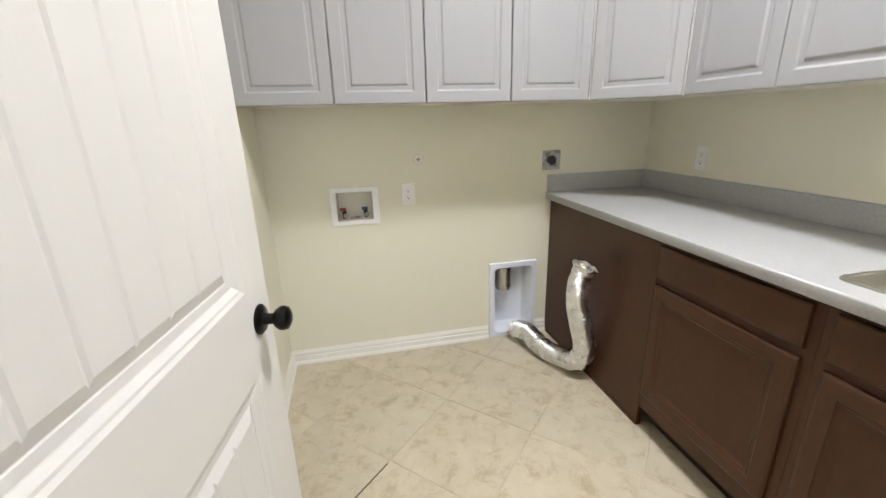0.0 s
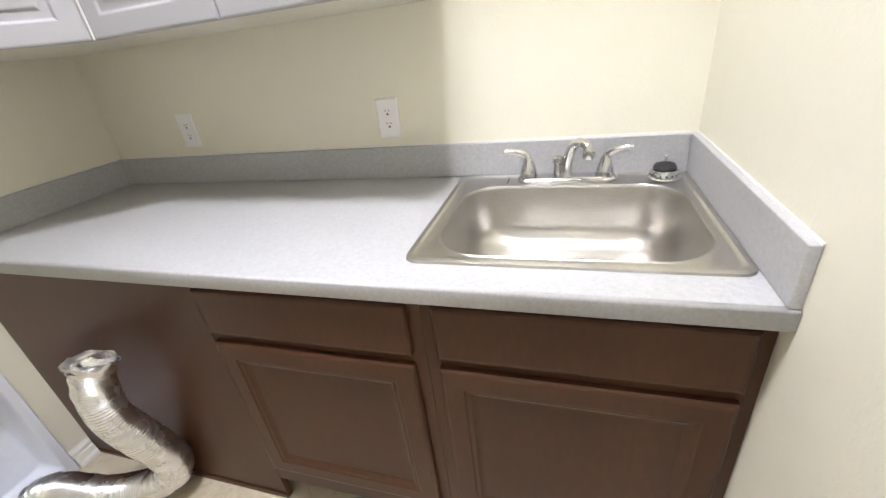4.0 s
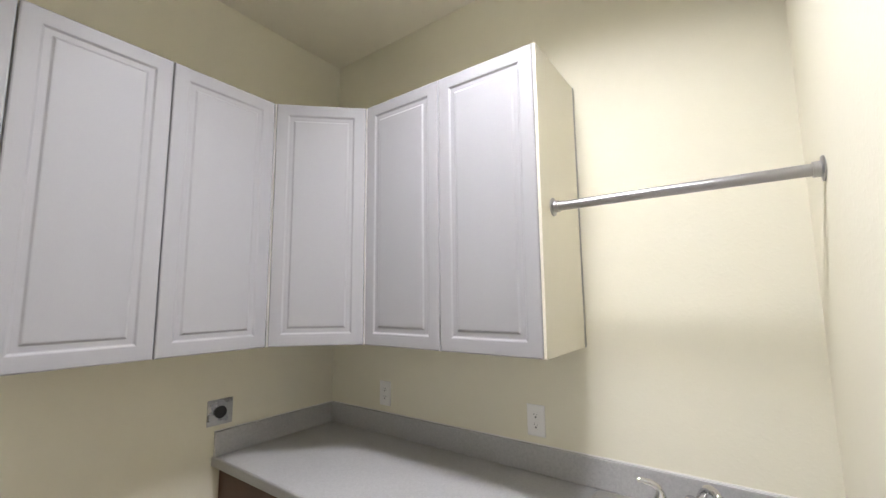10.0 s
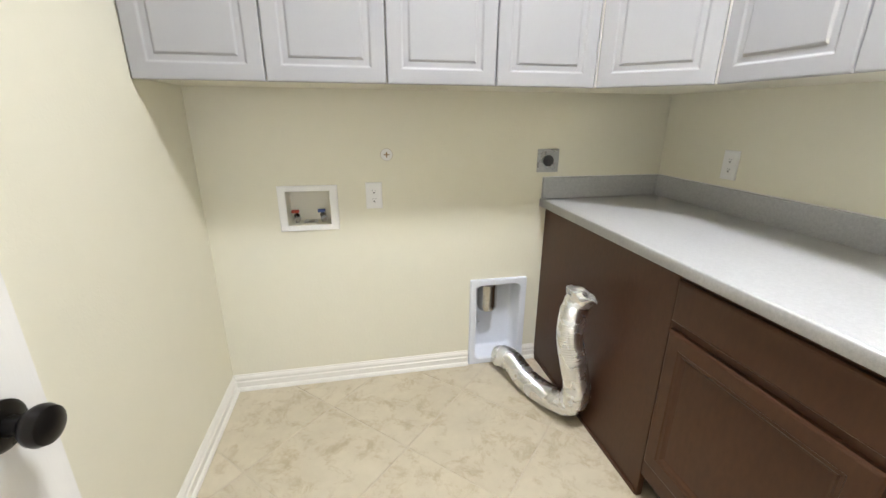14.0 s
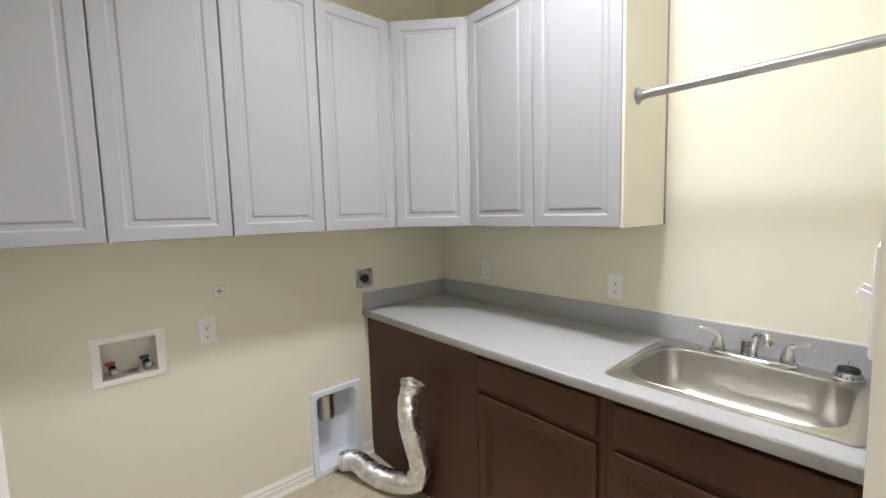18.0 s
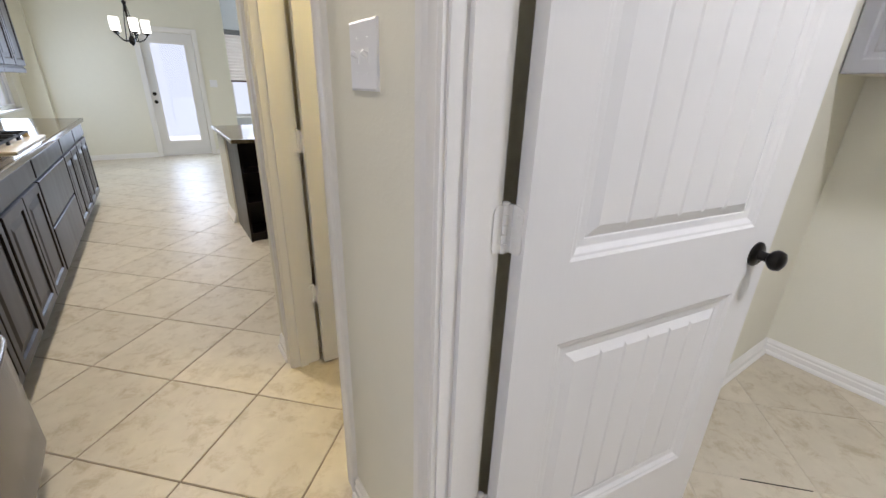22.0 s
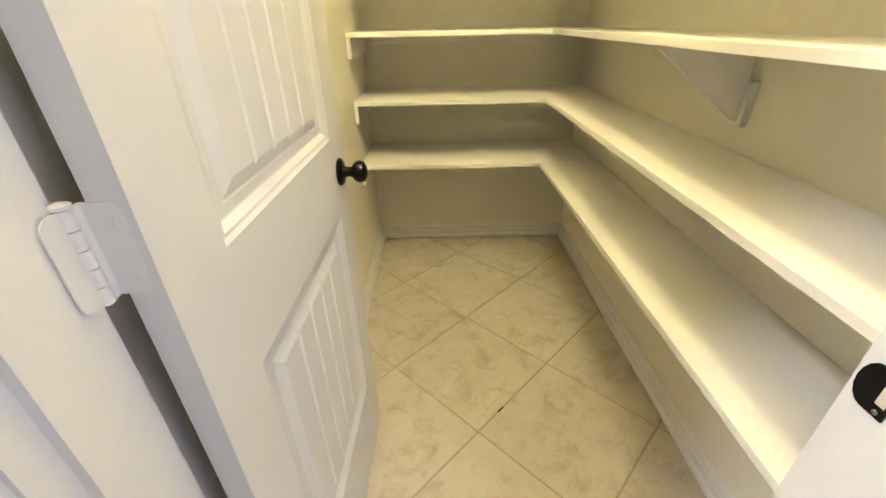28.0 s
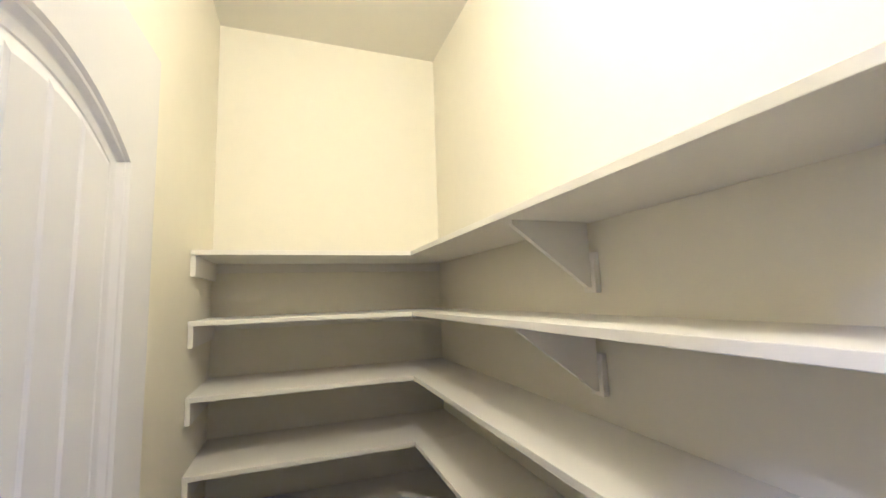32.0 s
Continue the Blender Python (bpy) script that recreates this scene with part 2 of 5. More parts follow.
GROUT_LIGHT = material("clean_grout", (0.56, 0.50, 0.395), 0.8, second=(0.50, 0.445, 0.345), scale=6, fine=120, bump=0.2)
GROUT_TAN = material("pantry_grout", (0.42, 0.35, 0.25), 0.8, second=(0.35, 0.29, 0.205), scale=6, fine=120, bump=0.2)
GROUT = material("tan_grout", (0.31, 0.25, 0.18), 0.85, second=(0.25, 0.20, 0.14), scale=6, fine=120, bump=0.2)
ESPRESSO = material("espresso_wood", (0.013, 0.0085, 0.007), 0.33, second=(0.009, 0.006, 0.005), scale=3, fine=40, stretch=(5, 5, 0.6), spec=0.22)
GRANITE = material("brown_granite", (0.175, 0.138, 0.075), 0.10, second=(0.040, 0.030, 0.018), scale=26, fine=120, mix=0.22, rough_vary=0.03)
SPLASH = material("taupe_tile", (0.36, 0.275, 0.185), 0.33, second=(0.30, 0.228, 0.152), scale=9, fine=50, vary=0.07, spec=0.22)
MOSAIC = material("mosaic_glass", (0.56, 0.52, 0.44), 0.30, second=(0.17, 0.135, 0.095), scale=42, fine=60, mix=0.12, spec=0.5)
IVORY = material("ivory_enamel", (0.70, 0.62, 0.46), 0.25)
HOODWOOD = material("tan_hood_lining", (0.36, 0.25, 0.14), 0.5, second=(0.30, 0.205, 0.11), scale=3, fine=40)
IRON = material("cast_iron", (0.013, 0.013, 0.013), 0.55, 0.4)
CURTAIN = material("taupe_curtain", (0.72, 0.65, 0.58), 0.8, second=(0.62, 0.55, 0.48), scale=6, fine=200)
_n, _l = CURTAIN.node_tree.nodes, CURTAIN.node_tree.links
_t, _m = _n.new("ShaderNodeBsdfTranslucent"), _n.new("ShaderNodeMixShader")
_t.inputs["Color"].default_value = (0.72, 0.63, 0.54, 1)
_m.inputs[0].default_value = 0.45
_l.new(_n["Principled BSDF"].outputs[0], _m.inputs[1])
_l.new(_t.outputs[0], _m.inputs[2])
_l.new(_m.outputs[0], _n["Material Output"].inputs["Surface"])
SHADE = material("woven_shade", (0.80, 0.73, 0.69), 0.85, second=(0.72, 0.64, 0.60), scale=8, fine=160)
VALANCE = material("grey_woven_valance", (0.16, 0.155, 0.15), 0.85, second=(0.07, 0.067, 0.065), scale=5, fine=60, stretch=(1, 1, 9))
# unseen outside ground, coloured pale so the window views read bright
PALE_GROUND = material("pale_concrete", (0.62, 0.61, 0.58), 0.9, second=(0.54, 0.53, 0.50), scale=2, fine=40)
GLASS = clear("window_glass")
RUBBER = material("black_rubber", (0.015, 0.015, 0.015), 0.5)
LAMP_GLASS = glow("lit_lamp_glass", (1.0, 0.88, 0.68), 2.0)
DAYLIGHT = glow("hazy_daylight", (0.95, 0.97, 1.0), 0.82, 0.02)
GROUT_TAUPE = material("taupe_grout", (0.48, 0.385, 0.28), 0.85)
LED = glow("blue_indicator", (0.15, 0.35, 1.0), 4.0)
GRAPHITE = material("dispenser_recess", (0.11, 0.107, 0.105), 0.22, 1.0)


# ---- building helpers ----
def thing(name, m, label="", category="", group="", kind=""):
    ob = new(name)
    ob.matrix_basis = m if isinstance(m, Matrix) else Matrix.Translation(m)
    ob.empty_display_size = 0.05
    return tagged(ob, label, category, group, kind)


def part(name, bm, mat, parent=None, label="", smooth=False):
    me = bpy.data.meshes.new(name)
    bmesh.ops.recalc_face_normals(bm, faces=bm.faces)
    if smooth:
        for f in bm.faces:
            f.smooth = True
    bm.to_mesh(me)
    bm.free()
    if smooth:
        me.set_sharp_from_angle(angle=radians(35))
    me.materials.append(mat)
    ob = new(name, me)
    if parent:
        ob.parent = parent
    if label:
        ob["label"] = label
    return ob


def again(ob, parent, m):
    """The same part once more at m under parent."""
    c = new(ob.name.split(".")[0], ob.data)
    c.parent = parent
    c.matrix_basis = m
    return c


def setting(name, bm, mat, label, category="", smooth=False):
    return tagged(part(name, bm, mat, None, "", smooth), label, category, "", "structure")


def add_box(bm, x0, x1, y0, y1, z0, z1, bevel=0.0, segments=2):
    b = bmesh.new() if bevel else bm
    v = [b.verts.new((x, y, z)) for x in (x0, x1) for y in (y0, y1) for z in (z0, z1)]
    for q in ((0, 1, 3, 2), (4, 6, 7, 5), (0, 4, 5, 1), (2, 3, 7, 6), (0, 2, 6, 4), (1, 5, 7, 3)):
        b.faces.new([v[i] for i in q])
    if bevel:
        bmesh.ops.bevel(b, geom=b.edges[:], offset=bevel, segments=segments, profile=0.5, affect="EDGES")
        merge(bm, b)
    return bm


def merge(bm, other, m=None):
    if m is not None:
        other.transform(m)
    off = {}
    for v in other.verts:
        off[v] = bm.verts.new(v.co)
    for f in other.faces:
        try:
            nf = bm.faces.new([off[v] for v in f.verts])
            nf.smooth = f.smooth
        except ValueError:
            pass
    other.free()
    return bm


def box(x0, x1, y0, y1, z0, z1, bevel=0.0, segments=2):
    return add_box(bmesh.new(), x0, x1, y0, y1, z0, z1, bevel, segments)


def boxes(*rows, bevel=0.0):
    bm = bmesh.new()
    for r in rows:
        add_box(bm, *r, bevel=bevel)
    return bm


def lathe(rows, steps=28, bm=None, axis="z", at=(0, 0, 0), cap=True):
    """A turned shape from (radius, height) rows."""
    b = bmesh.new()
    rings = []
    for r, h in rows:
        rings.append([b.verts.new((r * math.cos(i * math.tau / steps), r * math.sin(i * math.tau / steps), h)) for i in range(steps)])
    for p, q in zip(rings, rings[1:]):
        for i in range(steps):
            b.faces.new((p[i], p[(i + 1) % steps], q[(i + 1) % steps], q[i]))
    if cap:
        b.faces.new(rings[0])
        b.faces.new(rings[-1])
    turn = {"z": Matrix(), "x": pose(0, 0, 0, 0, 90, 0), "y": pose(0, 0, 0, -90, 0, 0)}[axis]
    m = Matrix.Translation(at) @ turn
    for f in b.faces:
        f.smooth = True
    if bm is None:
        b.transform(m)
        return b
    return merge(bm, b, m)


def tube(points, radius, steps=16, bm=None, cap=True):
    """A round bar along points; radius is one number or one a point."""
    b = bmesh.new()
    pts = [Vector(p) for p in points]
    rings, up = [], Vector((0.3, 0.2, 1)).normalized()
    for i, p in enumerate(pts):
        way = (pts[min(i + 1, len(pts) - 1)] - pts[max(i - 1, 0)]).normalized()
        side = way.cross(up)
        if side.length < 0.05:
            side = way.cross(Vector((1, 0, 0)))
        side.normalize()
        up = side.cross(way).normalized()
        r = radius[i] if isinstance(radius, (list, tuple)) else radius
        rings.append([b.verts.new(p + r * (math.cos(a) * side + math.sin(a) * up)) for a in [k * math.tau / steps for k in range(steps)]])
    for p, q in zip(rings, rings[1:]):
        for i in range(steps):
            b.faces.new((p[i], p[(i + 1) % steps], q[(i + 1) % steps], q[i]))
    if cap:
        b.faces.new(rings[0])
        b.faces.new(rings[-1])
    for f in b.faces:
        f.smooth = True
    return b if bm is None else merge(bm, b)


def spline(points, n=8):
    """Points along a smooth line through the given ones."""
    p = [Vector(q) for q in points]
    p = [2 * p[0] - p[1]] + p + [2 * p[-1] - p[-2]]
    out = []
    for i in range(1, len(p) - 2):
        for k in range(n):
            t = k / n
            a, b, c, d = p[i - 1:i + 3]
            out.append(0.5 * (2 * b + (c - a) * t + (2 * a - 5 * b + 4 * c - d) * t * t + (3 * b - a - 3 * c + d) * t ** 3))
    return out + [p[-2]]


def molding(bm, profile, p0, p1, out):
    """A straight molding from p0 to p1: profile rows are (distance along out, height)."""
    p0, p1, out = Vector(p0), Vector(p1), Vector(out)
    ends = [[bm.verts.new(p + out * d + Vector((0, 0, h))) for d, h in profile] for p in (p0, p1)]
    n = len(profile)
    for i in range(n):
        bm.faces.new((ends[0][i], ends[0][(i + 1) % n], ends[1][(i + 1) % n], ends[1][i]))
    bm.faces.new(ends[0])
    bm.faces.new(ends[1])
    return bm


def rings_face(bm, w, h, rows, flip=1.0, x0=0.0, z0=0.0):
    """A front of nested rectangles: rows of (inset, depth); depth grows towards +y."""
    prev = None
    for d, y in rows:
        cur = [bm.verts.new((x0 + x, flip * y, z0 + z)) for x, z in ((d, d), (w - d, d), (w - d, h - d), (d, h - d))]
        if prev:
            for i in range(4):
                bm.faces.new((prev[i], prev[(i + 1) % 4], cur[(i + 1) % 4], cur[i]))
        prev = cur
    bm.faces.new(prev)
    return bm


def panel_front(w, h, rows, thick=0.019):
    """A cabinet front standing on z = 0, x from 0 to w, its face towards -y and its back at y = thick."""
    return rings_face(bmesh.new(), w, h, [(0.0, thick), *rows])


FOIL_ROWS = [(0.0, 0.004), (0.0015, 0.0015), (0.005, 0.0), (0.047, 0.0), (0.050, 0.0012), (0.054, 0.0046), (0.057, 0.0054), (0.071, 0.0054), (0.073, 0.0048), (0.078, 0.0010), (0.081, 0.0002)]
SHAKER_ROWS = [(0.0, 0.006), (0.004, 0.002), (0.010, 0.0), (0.050, 0.0), (0.053, 0.003), (0.058, 0.004), (0.062, 0.0045), (0.070, 0.0105), (0.076, 0.012)]
RAISED_ROWS = [(0.0, 0.006), (0.004, 0.001), (0.008, 0.0), (0.050, 0.0), (0.055, 0.005), (0.060, 0.009), (0.068, 0.009), (0.095, 0.003), (0.100, 0.002)]
SLAB_ROWS = [(0.0, 0.005), (0.004, 0.001), (0.010, 0.0)]


# ---- the plan ----
TOP = 3.05                                    # ceiling
LX0, LX1, LY0, LY1 = -0.347, 1.864, 0.385, 2.515   # laundry
PX0, PX1, PY1 = -1.640, -0.445, 2.530         # pantry
HALL = 0.268                                  # hall face of the wall with the two doors
SOUTH = -1.36                                 # wall behind the kitchen run
L_OPEN, P_OPEN = (-0.285, 0.574), (-1.552, -0.830)  # door openings
HEAD = 2.05
COLUMN = -1.775

def pierced(axis, lo, hi, a0, a1, z0, z1, holes=()):
    """A wall slab from lo to hi along its normal axis, from a0 to a1 sideways, with square holes (a0, a1, z0, z1)."""
    bm = bmesh.new()
    cuts = sorted({a0, a1, *[h[0] for h in holes], *[h[1] for h in holes]})
    highs = sorted({z0, z1, *[h[2] for h in holes], *[h[3] for h in holes]})
    def solid(i, j):
        if not (0 <= i < len(cuts) - 1 and 0 <= j < len(highs) - 1):
            return False
        a, z = (cuts[i] + cuts[i + 1]) / 2, (highs[j] + highs[j + 1]) / 2
        return not any(h[0] < a < h[1] and h[2] < z < h[3] for h in holes)
    seen = {}
    def v(n, a, z):
        k = (n, a, z)
        if k not in seen:
            seen[k] = bm.verts.new((n, a, z) if axis == "x" else (a, n, z))
        return seen[k]
    for i in range(len(cuts) - 1):
        for j in range(len(highs) - 1):
            if not solid(i, j):
                continue
            a, b, c, d = cuts[i], cuts[i + 1], highs[j], highs[j + 1]
            for n in (lo, hi):
                bm.faces.new((v(n, a, c), v(n, b, c), v(n, b, d), v(n, a, d)))
            for di, dj, p, q in ((-1, 0, (a, c), (a, d)), (1, 0, (b, c), (b, d)), (0, -1, (a, c), (b, c)), (0, 1, (a, d), (b, d))):
                if not solid(i + di, j + dj):
                    bm.faces.new((v(lo, *p), v(hi, *p), v(hi, *q), v(lo, *q)))
    return bm


setting("wall_laundry_back", pierced("y", LY1, LY1 + 0.12, LX0 - 0.05, LX1 + 0.12, 0, TOP, ((-0.008, 0.184, 0.830, 0.988), (0.882, 1.130, 0.034, 0.470))), PAINT, "pale yellow textured drywall behind the washer hookups", "wall")
setting("wall_laundry_right", box(LX1, LX1 + 0.12, HALL, LY1, 0, TOP), PAINT, "pale yellow textured drywall above the sink counter", "wall")
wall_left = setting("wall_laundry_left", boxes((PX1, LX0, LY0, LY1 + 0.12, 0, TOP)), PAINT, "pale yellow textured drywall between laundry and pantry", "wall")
setting("wall_hall", pierced("y", HALL, LY0, COLUMN, LX1, 0, TOP, ((P_OPEN[0] - 0.018, P_OPEN[1] + 0.018, 0, HEAD + 0.018), (L_OPEN[0] - 0.018, L_OPEN[1] + 0.018, 0, HEAD + 0.018))), PAINT, "pale textured drywall with the laundry and pantry doorways", "wall")
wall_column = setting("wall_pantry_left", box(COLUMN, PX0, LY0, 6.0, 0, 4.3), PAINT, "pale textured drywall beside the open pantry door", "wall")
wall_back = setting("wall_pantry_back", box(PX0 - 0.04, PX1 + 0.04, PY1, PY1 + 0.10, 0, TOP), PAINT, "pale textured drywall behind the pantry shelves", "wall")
# pantry-side faces get paint near the shelf colour, lightened to bounce more light
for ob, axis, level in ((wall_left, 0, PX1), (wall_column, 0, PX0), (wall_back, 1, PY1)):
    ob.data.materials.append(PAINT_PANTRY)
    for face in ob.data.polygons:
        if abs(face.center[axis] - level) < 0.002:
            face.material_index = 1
WX0, WX1, WZ0, WZ1 = -8.20, -6.75, 0.87, 2.05
NX0, NX1, NZ1, NY = -8.64, -5.80, 2.40, -1.61      # shallow niche round the kitchen window
# the second hole is for the added hall window, which stays out of view
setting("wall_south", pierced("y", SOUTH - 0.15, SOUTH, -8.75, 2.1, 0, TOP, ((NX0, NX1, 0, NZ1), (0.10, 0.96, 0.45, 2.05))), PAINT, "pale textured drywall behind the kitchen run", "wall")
setting("wall_niche", pierced("y", NY - 0.15, NY, NX0 - 0.15, NX1 + 0.15, 0, NZ1 + 0.2, ((WX0, WX1, WZ0, WZ1),)), PAINT, "pale drywall niche holding the kitchen window", "wall")
niche = boxes((NX0 - 0.15, NX0, NY, SOUTH - 0.15, 0, NZ1 + 0.2), (NX1, NX1 + 0.15, NY, SOUTH - 0.15, 0, NZ1 + 0.2), (NX0, NX1, NY, SOUTH - 0.15, NZ1, NZ1 + 0.2))
for side, out in ((NX0, 1), (NX1, -1)):               # rounded upper corners
    rim = [(side, NZ1)] + [(side + out * 0.30 * (1 - math.sin(k * math.pi / 16)), NZ1 - 0.30 * (1 - math.cos(k * math.pi / 16))) for k in range(9)]
    ends = [[niche.verts.new((x, y, z)) for x, z in rim] for y in (NY, SOUTH - 0.001)]
    niche.faces.new(ends[0]), niche.faces.new(ends[1])
    for k in range(len(rim)):
        niche.faces.new((ends[0][k], ends[0][(k + 1) % len(rim)], ends[1][(k + 1) % len(rim)], ends[1][k]))
setting("wall_niche_reveal", niche, PAINT, "pale drywall reveals with rounded upper corners", "wall")
setting("wall_hall_end", box(2.0, 2.12, SOUTH, HALL, 0, TOP), PAINT, "pale textured drywall closing the hall", "wall")
DY0, DY1, DZ1 = -0.062, 0.712, 2.03
setting("wall_far", pierced("x", -8.90, -8.75, SOUTH - 0.15, 1.11, 0, TOP, ((DY0, DY1, 0, DZ1),)), PAINT, "pale drywall with the glazed back door", "wall")
setting("wall_jog", box(-9.50, -8.75, 1.11, 1.23, 0, 4.3), PAINT, "pale drywall return beside the living room", "wall")
WB = ((1.33, 2.20, 0.62, 2.20), (2.55, 3.45, 0.62, 2.20), (1.40, 3.45, 3.40, 4.0))
setting("wall_living_far", pierced("x", -9.65, -9.50, 1.11, 6.1, 0, 4.3, WB), PAINT_GREY, "grey drywall around the living room windows", "wall")
setting("wall_living_north", box(-9.65, COLUMN, 6.0, 6.12, 0, 4.3), PAINT_GREY, "plain grey drywall closing the living room", "wall")
setting("ceiling", boxes((-8.9, 2.12, SOUTH - 0.15, HALL, TOP, TOP + 0.1), (PX0, LX1 + 0.12, HALL, LY1 + 0.15, TOP, TOP + 0.1), (-8.9, PX0, HALL, 1.11, TOP, TOP + 0.1)), CEILING, "smooth cream painted ceiling", "ceiling")
setting("ceiling_living", boxes((-9.65, PX0, 1.11, 6.12, 4.3, 4.4), (-8.75, COLUMN, 1.11, 1.21, TOP, 4.3)), CEILING, "high cream living room ceiling", "ceiling")
setting("ground", box(-400, 400, -400, 400, -0.30, -0.16), PALE_GROUND, "pale concrete patio outside the windows", "ground")

setting("backdrop", box(-13.6, -13.5, -9.0, 12.0, -0.155, 9.0), DAYLIGHT, "bright hazy daylight beyond the windows", "backdrop")

# ---- trim ----
BASE = [(0, 0), (0.026, 0), (0.0255, 0.008), (0.021, 0.017), (0.016, 0.021), (0.015, 0.046), (0.010, 0.051), (0.010, 0.060), (0.0125, 0.063), (0.009, 0.071), (0.004, 0.078), (0.003, 0.083), (0, 0.083)]


def skirting(name, label, *runs):
    ob = thing(name, (0, 0, 0), label, "baseboard", kind="structure")
    for p0, p1, out in runs:
        part("board", molding(bmesh.new(), BASE, (*p0, 0), (*p1, 0), (*out, 0)), TRIM, ob)
    return ob


skirting("baseboard_laundry", "white profiled baseboard along the laundry floor", ((LX0, LY1), (0.849, LY1), (0, -1)), ((1.164, LY1), (1.236, LY1), (0, -1)), ((LX0, LY0), (LX0, LY1), (1, 0)), ((0.576, LY0), (1.20, LY0), (0, 1)))
skirting("baseboard_pantry", "white profiled baseboard along the pantry floor", ((PX0, PY1), (PX1, PY1), (0, -1)), ((PX0, LY0), (PX0, PY1), (1, 0)), ((PX1, LY0), (PX1, PY1), (-1, 0)))
skirting("baseboard_hall", "white profiled baseboard beside the doorways", ((COLUMN, HALL), (P_OPEN[0] - 0.062, HALL), (0, -1)), ((P_OPEN[1] + 0.075, HALL), (L_OPEN[0] - 0.075, HALL), (0, -1)), ((L_OPEN[1] + 0.075, HALL), (2.0, HALL), (0, -1)))
skirting("baseboard_kitchen", "white baseboard along the far kitchen walls", ((-8.75, SOUTH), (-8.75, -0.14), (1, 0)), ((-8.75, 0.80), (-8.75, 1.11), (1, 0)), ((NX0, NY), (NX1, NY), (0, 1)), ((-9.5, 1.23), (-9.5, 6.0), (1, 0)))

CASE = [(0.0, 0.0), (0.0, 0.011), (0.006, 0.014), (0.014, 0.0115), (0.034, 0.0125), (0.044, 0.0165), (0.060, 0.018), (0.066, 0.014), (0.068, 0.0)]


def casing(name, x0, x1, y, out, head, label, width=1.0, axis="x"):
    """Door casing round an opening from x0 to x1 in a wall face at y, standing out along out (+1 or -1)."""
    for nm, side, a, s in (("casing_side", "l", x0 - 0.006, -1), ("casing_side", "r", x1 + 0.006, 1)):
        bm = bmesh.new()
        lo = [bm.verts.new((a + s * d * width, y + out * t, 0)) for d, t in CASE]
        hi = [bm.verts.new((a + s * d * width, y + out * t, head + 0.006 + d * width)) for d, t in CASE]
        n = len(CASE)
        for i in range(n):
            bm.faces.new((lo[i], lo[(i + 1) % n], hi[(i + 1) % n], hi[i]))
        bm.faces.new(lo), bm.faces.new(hi)
        part(nm, bm, TRIM, name)
    bm = bmesh.new()
    lo = [bm.verts.new((x0 - 0.006 - d * width, y + out * t, head + 0.006 + d * width)) for d, t in CASE]
    hi = [bm.verts.new((x1 + 0.006 + d * width, y + out * t, head + 0.006 + d * width)) for d, t in CASE]
    n = len(CASE)
    for i in range(n):
        bm.faces.new((lo[i], lo[(i + 1) % n], hi[(i + 1) % n], hi[i]))
    bm.faces.new(lo), bm.faces.new(hi)
    part("casing_head", bm, TRIM, name)


def door_frame(name, opening, label, inner=True):
    x0, x1 = opening
    fr = thing(name, (0, 0, 0), label, "door frame", kind="structure")
    for a, b in ((x0 - 0.018, x0), (x1, x1 + 0.018)):
        part("jamb", box(a, b, HALL - 0.001, LY0 + 0.001, 0, HEAD), TRIM, fr)
    part("head_jamb", box(x0 - 0.018, x1 + 0.018, HALL - 0.001, LY0 + 0.001, HEAD, HEAD + 0.018), TRIM, fr)
    part("door_stop", boxes((x0, x0 + 0.011, HALL + 0.030, HALL + 0.066, 0, HEAD), (x1 - 0.011, x1, HALL + 0.030, HALL + 0.066, 0, HEAD), (x0, x1, HALL + 0.030, HALL + 0.066, HEAD - 0.011, HEAD)), TRIM, fr)
    casing(fr, x0, x1, HALL, -1, HEAD, "")
    if inner:
        casing(fr, x0, x1, LY0, 1, HEAD, "", 0.85)
    return fr


door_frame("door_frame_laundry", L_OPEN, "white painted laundry door jamb and profiled casing", False)
pf = door_frame("door_frame_pantry", P_OPEN, "white painted pantry door jamb and profiled casing")
bm = bmesh.new()
outline = [(0.349, 0.914), (0.372, 0.914)] + [(0.372 + 0.0155 * math.sin(k * math.pi / 8), 0.9405 - 0.0265 * math.cos(k * math.pi / 8)) for k in range(1, 8)] + [(0.372, 0.967), (0.349, 0.967)]
prev = None
for x in (0.0, -0.0022):
    cur = [bm.verts.new((P_OPEN[1] + x, y, z)) for y, z in outline]
    if prev:
        for i in range(len(cur)):
            bm.faces.new((prev[i], prev[(i + 1) % len(cur)], cur[(i + 1) % len(cur)], cur[i]))
    prev = cur
bm.faces.new(prev)
sp = part("strike_plate", bm, BRONZE, pf, "black strike plate with rounded lip in the jamb")
part("latch_hole", box(P_OPEN[1] - 0.0030, P_OPEN[1] - 0.0020, 0.352, 0.362, 0.928, 0.953, 0.0004, 1), IVORY, sp)
for z in (0.920, 0.961):
    part("screw", lathe([(0.003, 0.0), (0.003, 0.0008), (0.001, 0.0010)], 10, None, "x", (P_OPEN[1] - 0.0034, 0.357, z)), SATIN, sp)


def arch(x, x0, x1, shoulder, rise):
    u = (x - x0) / (x1 - x0) * 2 - 1
    return shoulder + rise * (1 - u * u)


